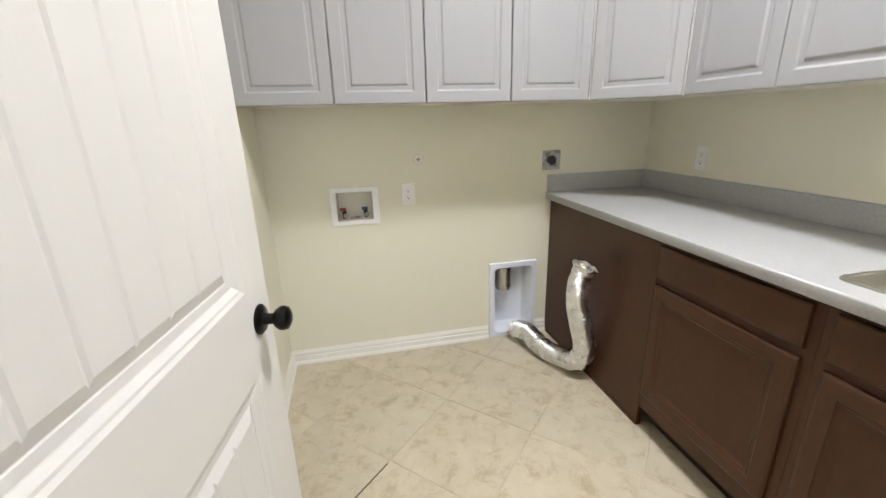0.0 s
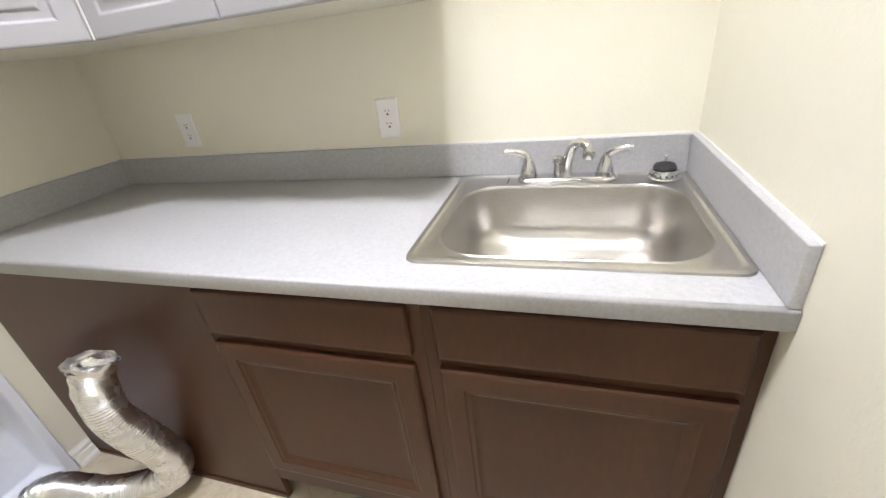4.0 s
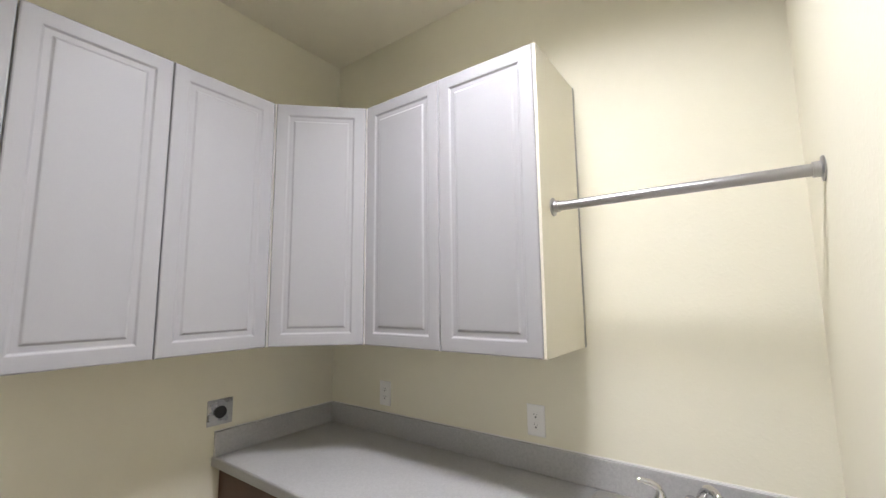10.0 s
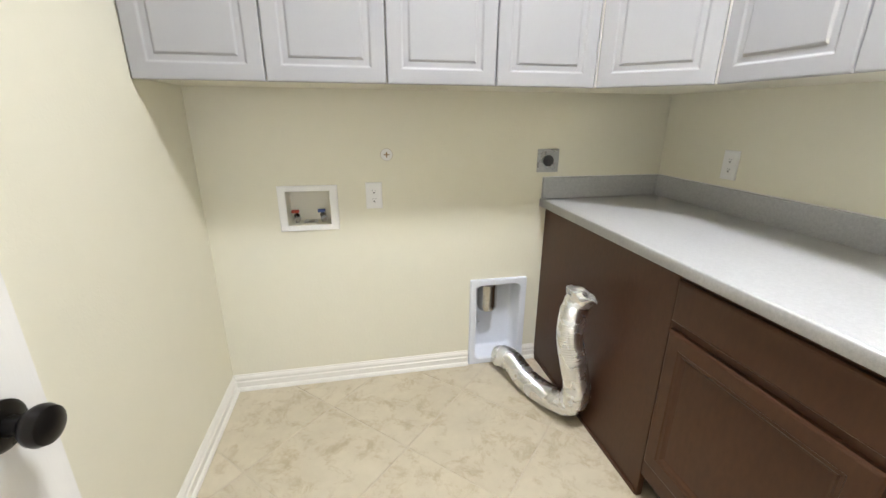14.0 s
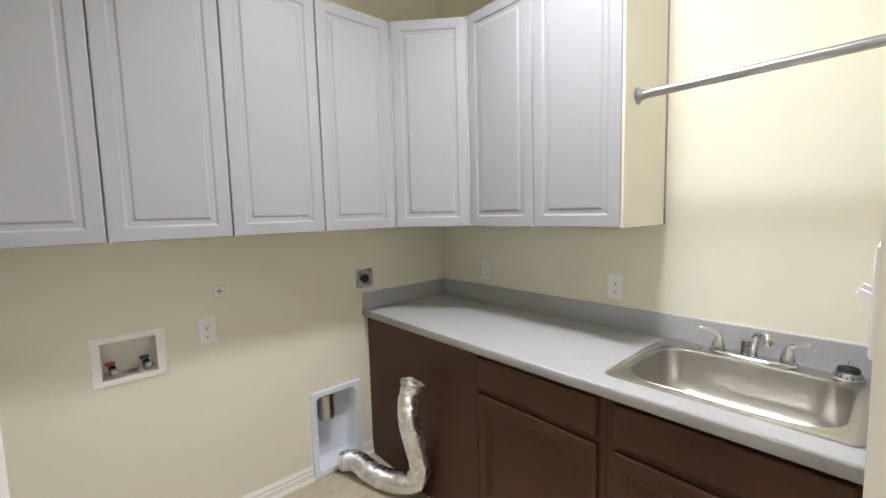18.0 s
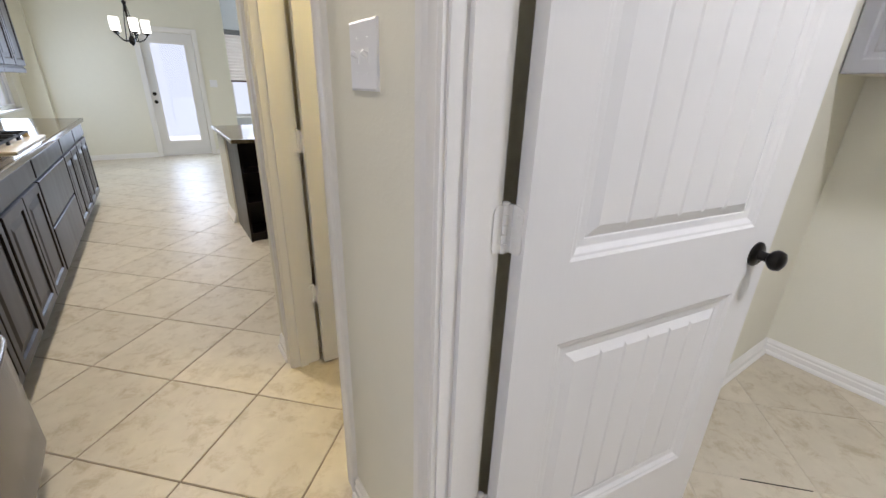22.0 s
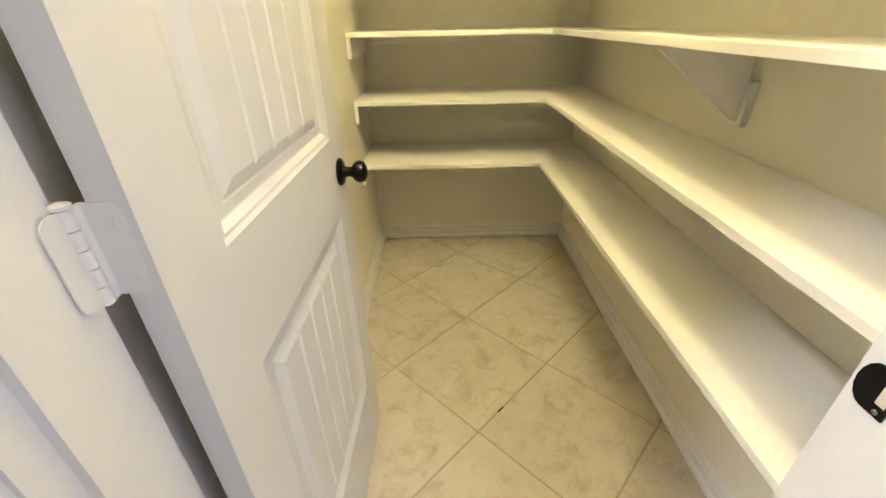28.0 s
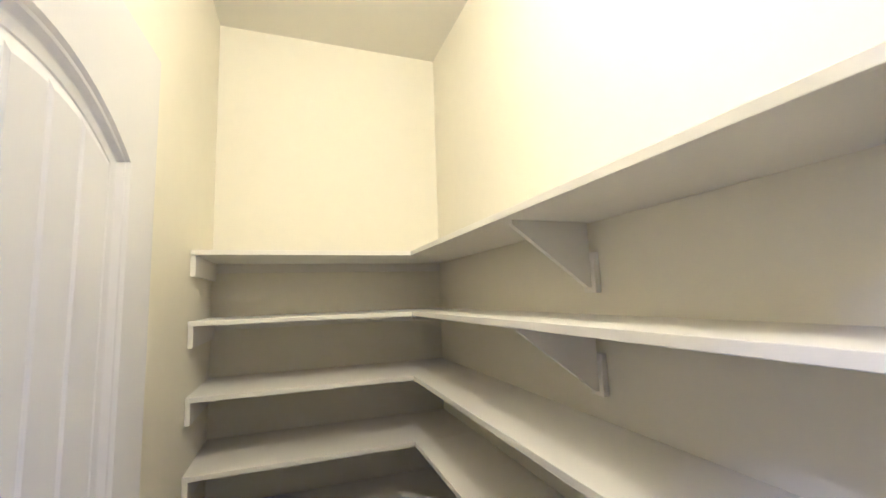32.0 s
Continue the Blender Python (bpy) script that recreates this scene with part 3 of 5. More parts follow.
def door_panel(x0, x1, z0, z1, rise, face, sign):
    """A molded panel: a stepped bevel down to a valley, then a raised field of planks whose V grooves notch its edge."""
    bm = bmesh.new()
    steps = 16
    prof = [(0.0, 0.0), (0.007, 0.0036), (0.010, 0.0040), (0.012, 0.0044), (0.022, 0.0105), (0.024, 0.0112), (0.038, 0.0118), (0.040, 0.0132), (0.0425, 0.0132)]
    prev = None
    for d, dep in prof:
        a, b = x0 + d, x1 - d
        pts = [(a, z0 + d), (b, z0 + d)] + [(b + (a - b) * k / steps, arch(b + (a - b) * k / steps, x0, x1, z1, rise) - d) for k in range(steps + 1)]
        cur = [bm.verts.new((x, face - sign * dep, z)) for x, z in pts]
        if prev:
            for i in range(len(cur)):
                bm.faces.new((prev[i], prev[(i + 1) % len(cur)], cur[(i + 1) % len(cur)], cur[i]))
        prev = cur
    va, fa, top = 0.0415, 0.0640, 0.0042                     # valley edge, field edge, depth of the field
    a, b = x0 + fa, x1 - fa
    n = max(3, round((b - a) / 0.078))
    cols = [(a, 0.0)]
    for k in range(n):
        if k:
            g = a + (b - a) * k / n
            cols += [(g - 0.0055, 0.0), (g - 0.001, 0.0032), (g + 0.001, 0.0032), (g + 0.0055, 0.0)]
        cols += [(a + (b - a) * (k + q) / n, 0.0) for q in (0.25, 0.5, 0.75)]
    cols.append((b, 0.0))
    def row(inset, dep, low):
        out = []
        for i, (x, groove) in enumerate(cols):
            e = inset - groove * 2.8 if inset == fa else inset
            if inset == va and i in (0, len(cols) - 1):
                x = x0 + va if i == 0 else x1 - va
            out.append(bm.verts.new((x, face - sign * (dep + (groove if inset == fa else 0.0)), z0 + e if low else arch(x, x0, x1, z1, rise) - e)))
        return out
    rows = [row(va, 0.0130, True), row(fa, top, True), row(fa, top, False), row(va, 0.0130, False)]
    for p, q in zip(rows, rows[1:]):
        for i in range(len(cols) - 1):
            bm.faces.new((p[i], p[i + 1], q[i + 1], q[i]))
    for i in (0, len(cols) - 1):
        bm.faces.new([r[i] for r in rows])
    return bm


def hinge_leaf(x0, x1, reach=0.035, half=0.0445, round_=0.013):
    """One leaf of a butt hinge, standing in the y-z plane with two rounded outer corners."""
    rim = [(-0.002, -half), (-0.002, half)]
    for s, turn in ((1, range(7)), (-1, range(6, -1, -1))):
        rim += [(-reach + round_ - round_ * math.sin(k * math.pi / 12), s * (half - round_ + round_ * math.cos(k * math.pi / 12))) for k in turn]
    bm = bmesh.new()
    near = [bm.verts.new((x0, y, z)) for y, z in rim]
    far = [bm.verts.new((x1, y, z)) for y, z in rim]
    bm.faces.new(near)
    bm.faces.new(far[::-1])
    for k in range(len(rim)):
        n = (k + 1) % len(rim)
        bm.faces.new((near[k], far[k], far[n], near[n]))
    bmesh.ops.recalc_face_normals(bm, faces=bm.faces)
    return bm


def passage_door(name, pin, angle, w, low, label):
    """A hollow-core two-panel door on its hinge pin; closed it runs along +x behind the pin."""
    ob = thing(name, pose(pin[0], pin[1], 0, 0, 0, angle), label, "door", kind="structure")
    f, r = -0.043, -0.008
    a, b, H = 0.015, 0.003 + w, 2.032
    s0, s1 = a + 0.108, b - 0.108
    panels = ((low - 0.582, low, 0.0), (low + 0.182, 1.800, 0.085))
    bm = bmesh.new()
    for y in (f, r):
        quads = [(a, s0, 0.012, H), (s1, b, 0.012, H), (s0, s1, 0.012, panels[0][0]), (s0, s1, panels[0][1], panels[1][0])]
        for p in quads:
            bm.faces.new([bm.verts.new((x, y, z)) for x, z in ((p[0], p[2]), (p[1], p[2]), (p[1], p[3]), (p[0], p[3]))])
        for k in range(16):
            xa, xb = s0 + (s1 - s0) * k / 16, s0 + (s1 - s0) * (k + 1) / 16
            bm.faces.new([bm.verts.new(c) for c in ((xa, y, arch(xa, s0, s1, 1.800, 0.085)), (xb, y, arch(xb, s0, s1, 1.800, 0.085)), (xb, y, H), (xa, y, H))])
    for x in (a, b):
        bm.faces.new([bm.verts.new((x, y, z)) for y, z in ((f, 0.012), (r, 0.012), (r, H), (f, H))])
    for z in (0.012, H):
        bm.faces.new([bm.verts.new((x, y, z)) for x, y in ((a, f), (b, f), (b, r), (a, r))])
    bmesh.ops.remove_doubles(bm, verts=bm.verts, dist=0.0002)
    part("door_slab", bm, DOOR, ob)
    for z0, z1, rise in panels:
        part("door_panel", door_panel(s0, s1, z0, z1, rise, f, -1), DOOR, ob)
        part("door_panel", door_panel(s0, s1, z0, z1, rise, r, 1), DOOR, ob)
    kx, kz = b - 0.062, 0.948
    for y, s in ((f, -1), (r, 1)):
        knob = part("door_knob", lathe([(0.005, 0.0), (0.0325, 0.0), (0.0325, 0.004), (0.027, 0.009), (0.0135, 0.011), (0.0115, 0.022), (0.0125, 0.030), (0.020, 0.035), (0.0255, 0.043), (0.0265, 0.050), (0.0235, 0.059), (0.014, 0.0645), (0.004, 0.066)], 32), BRONZE, ob, "dark bronze round knob", True)
        knob.matrix_basis = pose(kx, y, kz, 90 if s < 0 else -90, 0, 0)
    part("latch_plate", box(b - 0.0008, b + 0.0008, -0.038, -0.013, kz - 0.028, kz + 0.028), BRONZE, ob)
    for zc in (0.383, 1.093, 1.80):
        barrel = [(0.0066, -0.0445)]
        for k in (-0.0267, -0.0089, 0.0089, 0.0267):
            barrel += [(0.0066, k - 0.0008), (0.0042, k - 0.0005), (0.0042, k + 0.0005), (0.0066, k + 0.0008)]
        hinge = part("hinge", lathe(barrel + [(0.0066, 0.0445)], 14), TRIM, ob, "white painted hinge", True)
        hinge.matrix_basis = Matrix.Translation((0, 0, zc))
        part("pin_cap", lathe([(0.003, 0.0445), (0.0078, 0.0455), (0.0078, 0.0485), (0.003, 0.0505)], 14), TRIM, hinge, "", True)
        leaf = hinge_leaf(0.0127, 0.0147)
        strap = box(0.004, 0.0147, -0.0036, -0.0014, -0.0445, 0.0445)
        part("door_leaf", leaf, TRIM, hinge)
        part("leaf_bend", strap, TRIM, hinge)
        bm = hinge_leaf(-0.0008, 0.0012, 0.026)
        bm.transform(pose(0, 0, 0, 0, 0, -angle))
        part("jamb_leaf", bm, TRIM, hinge)
        for k in (-0.028, 0.0, 0.028):
            part("screw", lathe([(0.0038, 0.0), (0.0036, -0.0007), (0.0022, -0.0009), (0.0008, -0.0002)], 10, None, "x", (0.0127, -0.022 - 0.005 * (k == 0), k)), TRIM, hinge, "painted screw head")
    return ob


passage_door("door_laundry", (-0.283, 0.393), 81.5, 0.813, 0.844, "white two-panel arched plank door standing open")
passage_door("door_pantry", (-1.549, 0.393), 88.6, 0.711, 0.853, "white two-panel arched plank door opened into the pantry")


# ---- laundry: upper cabinets ----
def grey_cabinet(x, y, turn, w, label, depth=0.375, h=1.03, z=1.412, edge=False, side=False):
    """A wall cabinet with one foil door; local x runs along its front, its back towards +y."""
    c = thing("wall_cabinet", pose(x, y, z, 0, 0, turn), label, "cabinet", "grey laundry wall cabinets")
    part("cabinet_body", box(0.001, w - 0.001, 0.021, depth, 0.004, h - 0.002), MELAMINE, c, "cream cabinet box")
    d = part("cabinet_door", panel_front(w - 0.004, h, FOIL_ROWS), GREY_DOOR, c, "grey raised-panel door")
    d.matrix_basis = Matrix.Translation((0.002, 0.0, 0))
    return c


UF_Y, UF_X = 2.128, 1.473                     # door faces of the two runs
W = 0.3877
for i in range(4):
    c = grey_cabinet(LX0 + 0.002 + i * W, UF_Y, 0, W, "grey raised-panel wall cabinet above the washer hookups", LY1 - UF_Y - 0.001)
part("filler", box(1.2040, 1.2075, 2.1265, 2.15, 1.414, 2.44), EDGE, c)
for i in range(2):
    c = grey_cabinet(UF_X, 1.848 - i * 0.390, -90, 0.390, "grey raised-panel wall cabinet above the counter", LX1 - UF_X - 0.001)
part("end_panel", box(0.3895, 0.3995, 0.004, LX1 - UF_X - 0.002, 0, 1.03, 0.001, 1), MELAMINE, c, "cream end panel carrying the rod")
part("scribe_strip", box(0.3995, 0.4015, LX1 - UF_X - 0.014, LX1 - UF_X - 0.002, 0, 1.03), SATIN, c)
# the corner unit with its diagonal door
cc = thing("corner_cabinet", (0, 0, 1.412), "grey diagonal corner wall cabinet with one door", "cabinet", "grey laundry wall cabinets")
A, B = Vector((1.2075, UF_Y)), Vector((UF_X, 1.8485))
bm = bmesh.new()
foot = [(1.209, UF_Y + 0.022), (UF_X + 0.022, 1.850), (LX1 - 0.001, 1.850), (LX1 - 0.001, LY1 - 0.001), (1.209, LY1 - 0.001)]
lo = [bm.verts.new((x, y, 0.004)) for x, y in foot]
hi = [bm.verts.new((x, y, 1.028)) for x, y in foot]
bm.faces.new(lo), bm.faces.new(hi)
for i in range(5):
    bm.faces.new((lo[i], lo[(i + 1) % 5], hi[(i + 1) % 5], hi[i]))
part("cabinet_body", bm, MELAMINE, cc, "cream cabinet box")
d = part("cabinet_door", panel_front((B - A).length - 0.008, 1.03, FOIL_ROWS), GREY_DOOR, cc, "grey raised-panel door")
ang = math.degrees(math.atan2(B.y - A.y, B.x - A.x))
d.matrix_basis = pose(A.x, A.y, 0, 0, 0, ang) @ Matrix.Translation((0.004, 0.001, 0))
part("edge_band", box(1.2078, 1.2110, UF_Y + 0.0005, UF_Y + 0.02, 0.002, 1.028), EDGE, cc)
part("edge_band", box(UF_X + 0.0015, UF_X + 0.02, 1.8488, 1.8520, 0.002, 1.028), EDGE, cc)

# ---- laundry: hanging rod ----
rod = thing("closet_rod", (1.578, 0, 1.900), "satin grey metal hanging rod between cabinet and wall", "rod")
part("tube", tube([(0, LY0 + 0.004, 0), (0, 1.056, 0)], 0.0155, 24), SATIN, rod, "", True)
for y, s in ((LY0, 1), (1.058, -1)):
    fl = part("flange", lathe([(0.031, 0.0), (0.031, 0.0035), (0.024, 0.006), (0.0195, 0.007), (0.0195, 0.022), (0.0165, 0.022)], 28), SATIN, rod, "round end flange", True)
    fl.matrix_basis = pose(0, y, 0, -90 * s, 0, 0)
    for k in range(3):
        a = k * math.tau / 3 + 0.5
        part("screw", lathe([(0.0038, 0), (0.0038, 0.0015), (0.002, 0.0022)], 10, None, "z", (0.0255 * math.cos(a), 0.0255 * math.sin(a), 0.0035)), SATIN, fl)

# ---- laundry: base cabinets, counter and sink ----
FX, CZ = 1.240, 0.917
blank = thing("cabinet_end_panel", (FX, 1.594, 0), "brown stained plain panel from counter to floor", "panel")
part("panel", box(0, 0.019, 0, 0.921, 0, 0.876, 0.001, 1), BROWN, blank)
part("shoe_strip", box(-0.006, 0.0, 0.0, 0.919, 0, 0.018, 0.002, 2), BROWN, blank)
part("edge_strip", box(-0.002, 0.021, -0.004, 0.0, 0.0, 0.876), BROWN, blank)


def brown_cabinet(y1, y0, left, right, label):
    """A base unit; its front is built towards -y and turned to face the room. left, right: how far the fronts stand in."""
    c = thing("base_cabinet", (FX, y1, 0), label, "cabinet", "brown laundry base cabinets")
    w = y1 - y0
    turn = pose(0, 0, 0, 0, 0, -90)
    def piece(name, *b, mat=BROWN, lab=""):
        part(name, box(*b), mat, c, lab).matrix_basis = turn
    piece("side_panel", 0.0, 0.016, 0.019, 0.60, 0.105, 0.715)
    piece("side_panel", w - 0.016, w, 0.019, 0.60, 0.105, 0.715)
    piece("bottom", 0.016, w - 0.016, 0.019, 0.60, 0.105, 0.121)
    piece("back", 0.016, w - 0.016, 0.594, 0.60, 0.121, 0.70)
    piece("stile", 0.0, 0.034, 0.0, 0.019, 0.105, 0.876)
    piece("stile", w - 0.034, w, 0.0, 0.019, 0.105, 0.876)
    piece("rail", 0.034, w - 0.034, 0.0, 0.019, 0.835, 0.876)
    piece("rail", 0.034, w - 0.034, 0.0, 0.019, 0.685, 0.740)
    piece("rail", 0.034, w - 0.034, 0.0, 0.019, 0.105, 0.195)
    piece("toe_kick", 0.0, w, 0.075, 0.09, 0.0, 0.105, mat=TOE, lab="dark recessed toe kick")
    dw = w - left - right
    dr = part("drawer_front", panel_front(dw, 0.133, SLAB_ROWS, 0.019), BROWN, c)
    dr.matrix_basis = turn @ Matrix.Translation((left, -0.0185, 0.724))
    do = part("cabinet_door", panel_front(dw, 0.513, SHAKER_ROWS, 0.019), BROWN, c, "brown recessed-panel door")
    do.matrix_basis = turn @ Matrix.Translation((left, -0.0185, 0.182))
    return c


brown_cabinet(1.592, 0.996, 0.016, 0.028, "brown stained base cabinet with one drawer and door")
brown_cabinet(0.995, LY0 + 0.002, 0.029, 0.026, "brown stained sink base cabinet with false drawer front")

ct = thing("countertop", (0, 0, CZ), "speckled grey laminate countertop with backsplash", "countertop")
CX0 = 1.203
SX0, SX1, SY0, SY1 = 1.318, 1.815, 0.425, 1.020   # cut-out under the sink
bm = bmesh.new()
cutx, cuty = (CX0 + 0.012, SX0, SX1, LX1 - 0.001), (LY0 + 0.001, SY0, SY1, LY1 - 0.001)
deck = {(x, y, z): bm.verts.new((x, y, z)) for x in cutx for y in cuty for z in (-0.038, 0.0)}
for i in range(3):
    for j in range(3):
        if i == 1 and j == 1:
            continue
        for z in (-0.038, 0.0):
            bm.faces.new([deck[x, y, z] for x, y in ((cutx[i], cuty[j]), (cutx[i + 1], cuty[j]), (cutx[i + 1], cuty[j + 1]), (cutx[i], cuty[j + 1]))])
part("top", bm, LAMINATE, ct)
bm = bmesh.new()
prof = [(0.012, 0.0), (0.005, 0.0), (0.0025, -0.0007), (0.0007, -0.0025), (0.0, -0.005), (0.0, -0.0365), (0.0015, -0.038), (0.012, -0.038)]
e0 = [bm.verts.new((CX0 + a, LY0 + 0.001, b)) for a, b in prof]
e1 = [bm.verts.new((CX0 + a, LY1 - 0.001, b)) for a, b in prof]
for i in range(len(prof) - 1):
    f = bm.faces.new((e0[i], e0[i + 1], e1[i + 1], e1[i]))
    f.smooth = True
bm.faces.new(e0), bm.faces.new(e1)
part("front_edge", bm, LAMINATE, ct, "rounded front edge", False)
part("backsplash", box(LX1 - 0.018, LX1 - 0.001, LY0 + 0.019, LY1 - 0.001, 0.001, 0.105, 0.002, 2), LAMINATE, ct)
part("backsplash", box(CX0 + 0.006, LX1 - 0.019, LY1 - 0.019, LY1 - 0.001, 0.001, 0.105, 0.002, 2), LAMINATE, ct)
part("side_splash", box(CX0 + 0.004, LX1 - 0.001, LY0 + 0.001, LY0 + 0.018, 0.001, 0.105, 0.002, 2), LAMINATE, ct)
part("caulk", boxes((LX1 - 0.004, LX1 - 0.001, LY0 + 0.02, LY1 - 0.02, 0.1045, 0.109), (CX0 + 0.006, LX1 - 0.004, LY1 - 0.004, LY1 - 0.001, 0.1045, 0.109), (CX0 + 0.004, LX1 - 0.004, LY0 + 0.001, LY0 + 0.004, 0.1045, 0.109)), EDGE, ct, "white caulk line")


def rounded(x0, x1, y0, y1, r, n=8):
    out = []
    for cx, cy, a in ((x1 - r, y1 - r, 0), (x0 + r, y1 - r, 90), (x0 + r, y0 + r, 180), (x1 - r, y0 + r, 270)):
        for k in range(n + 1):
            t = radians(a + 90 * k / n)
            out.append((cx + r * math.cos(t), cy + r * math.sin(t)))
    return out


sink = thing("sink", (0, 0, CZ), "brushed stainless single-bowl drop-in sink", "sink")
bm = bmesh.new()
loops = [(1.292, 1.838, 0.404, 1.040, 0.03, 0.0005), (1.2935, 1.8365, 0.4055, 1.0385, 0.03, 0.0055), (1.299, 1.831, 0.411, 1.033, 0.028, 0.0080), (1.306, 1.824, 0.418, 1.026, 0.026, 0.0080), (1.310, 1.820, 0.422, 1.022, 0.025, 0.0050), (1.314, 1.816, 0.426, 1.018, 0.024, 0.0045),
         (1.3205, 1.7435, 0.4375, 0.9985, 0.105, 0.0045), (1.3225, 1.7415, 0.4395, 0.9965, 0.105, 0.0062), (1.3255, 1.7385, 0.4425, 0.9935, 0.105, 0.0060), (1.3275, 1.7365, 0.4445, 0.9915, 0.105, 0.0030), (1.3285, 1.7355, 0.4455, 0.9905, 0.105, -0.0040), (1.333, 1.731, 0.450, 0.986, 0.103, -0.045)]
for k in range(9):                            # steep sides, then a wide fillet into the floor
    a = k / 8 * math.pi / 2
    d, z = 0.012 + 0.080 * (1 - math.cos(a)), -0.096 - 0.082 * math.sin(a)
    loops.append((1.3265 + d, 1.7375 - d, 0.4435 + d, 0.9925 - d, 0.105 - 0.02 * k / 8, z))
loops.append((1.47, 1.60, 0.62, 0.82, 0.05, -0.184))
prev = None
for x0, x1, y0, y1, r, z in loops:
    cur = [bm.verts.new((x, y, z)) for x, y in rounded(x0, x1, y0, y1, r)]
    if prev:
        for i in range(len(cur)):
            f = bm.faces.new((prev[i], prev[(i + 1) % len(cur)], cur[(i + 1) % len(cur)], cur[i]))
            f.smooth = True
    prev = cur
bm.faces.new(prev)
part("bowl", bm, STEEL, sink, "", True)
part("drain", lathe([(0.056, 0.0), (0.056, 0.003), (0.048, 0.004), (0.042, -0.001), (0.035, -0.010), (0.01, -0.012)], 32, None, "z", (1.54, 0.722, -0.185)), CHROME, sink, "round drain ring", True)
for y in (0.885, 0.555):
    part("ledge_mark", box(1.760, 1.806, y - 0.0012, y + 0.0012, 0.0052, 0.0064), TOE if y > 0.7 else STEEL, sink)

fa = thing("faucet", (1.782, 0.722, CZ + 0.0055), "chrome two-handle faucet on a long deck plate", "faucet")
bm = bmesh.new()
prev = None
for s, z in ((0.0, 0.0), (0.0, 0.008), (0.004, 0.013), (0.010, 0.015)):
    cur = [bm.verts.new((x, y, z)) for x, y in rounded(-0.028 + s, 0.028 - s, -0.135 + s, 0.135 - s, 0.027 - s)]
    if prev:
        for i in range(len(cur)):
            bm.faces.new((prev[i], prev[(i + 1) % len(cur)], cur[(i + 1) % len(cur)], cur[i]))
    prev = cur
bm.faces.new(prev)
part("deck_plate", bm, CHROME, fa, "", True)
sp = part("spout", tube(spline([(0.018, 0, 0.012), (0.015, -0.003, 0.044), (0.007, -0.011, 0.080), (-0.012, -0.025, 0.106), (-0.034, -0.040, 0.113), (-0.052, -0.052, 0.107), (-0.058, -0.056, 0.094)], 6), [0.0165 - 0.005 * min(1, i / 24) for i in range(37)], 20), CHROME, fa, "curved chrome spout", True)
part("aerator", lathe([(0.0145, 0.0), (0.0155, 0.002), (0.0155, 0.020), (0.013, 0.022)], 20, None, "z", (-0.0585, -0.0565, 0.078)), CHROME, sp, "", True)
part("sprayer_stub", lathe([(0.013, 0.012), (0.0125, 0.045), (0.015, 0.048), (0.0155, 0.062), (0.011, 0.066)], 20, None, "z", (0.012, 0.022, 0)), CHROME, fa, "", True)
for s in (1, -1):
    h = part("handle", lathe([(0.024, 0.012), (0.0245, 0.018), (0.022, 0.035), (0.0165, 0.052), (0.0125, 0.062), (0.010, 0.067)], 24, None, "z", (0, s * 0.103, 0)), CHROME, fa, "chrome lever handle", True)
    part("lever", tube(spline([(0, s * 0.103, 0.058), (0, s * 0.110, 0.074), (-0.006, s * 0.128, 0.086), (-0.012, s * 0.156, 0.091), (-0.014, s * 0.168, 0.090)], 5), [0.0115 - 0.0035 * (i / 20) for i in range(21)], 14), CHROME, h, "", True)

st = thing("sink_strainer", (1.788, 0.470, CZ + 0.0055), "loose steel sink strainer basket turned upside down on the ledge", "strainer")
part("basket", lathe([(0.040, 0.0), (0.041, 0.003), (0.036, 0.006), (0.035, 0.018), (0.031, 0.024), (0.012, 0.026)], 32), CHROME, st, "", True)
part("rubber_stopper", lathe([(0.026, 0.024), (0.029, 0.029), (0.025, 0.037), (0.010, 0.042)], 28), RUBBER, st, "black rubber stopper", True)
part("stem", lathe([(0.003, 0.040), (0.003, 0.058), (0.0015, 0.060)], 12), CHROME, st, "", True)
hole = part("hole", lathe([(0.0026, 0), (0.0026, 0.0012)], 8, None, "x"), BLACK, st)
for k in range(16):
    a = k * math.tau / 16
    o = hole if k == 0 else again(hole, st, Matrix())
    o.matrix_basis = pose(0.0349 * math.cos(a), 0.0349 * math.sin(a), 0.012, 0, 0, math.degrees(a))


# ---- laundry: fittings on the walls ----
def outlet(x, y, z, turn, label):
    o = thing("wall_outlet", pose(x, y, z, 0, 0, turn), label, "outlet", "laundry outlets")
    part("cover_plate", rings_face(bmesh.new(), 0.0745, 0.121, [(0, 0.006), (0.0005, 0.0015), (0.004, 0.0)], 1, -0.03725, -0.0605), PLATE, o)
    for s in (1, -1):
        r = part("receptacle", box(-0.0165, 0.0165, -0.0004, 0.003, s * 0.0195 - 0.014, s * 0.0195 + 0.014, 0.004, 2), PLATE, o)
        part("slot", boxes((-0.0075, -0.0053, -0.0006, 0.001, s * 0.0195 + 0.0015, s * 0.0195 + 0.007), (0.0050, 0.0070, -0.0006, 0.001, s * 0.0195 + 0.0015, s * 0.0195 + 0.0065)), BLACK, r)
        part("ground_hole", lathe([(0.0035, 0.0), (0.0035, 0.001)], 10, None, "y", (0, -0.0008, s * 0.0195 - 0.0065)), BLACK, r)
    part("screw", lathe([(0.0028, 0.0), (0.0028, 0.0008), (0.001, 0.0012)], 10, None, "y", (0, -0.0012, 0)), PLATE, o)
    return o


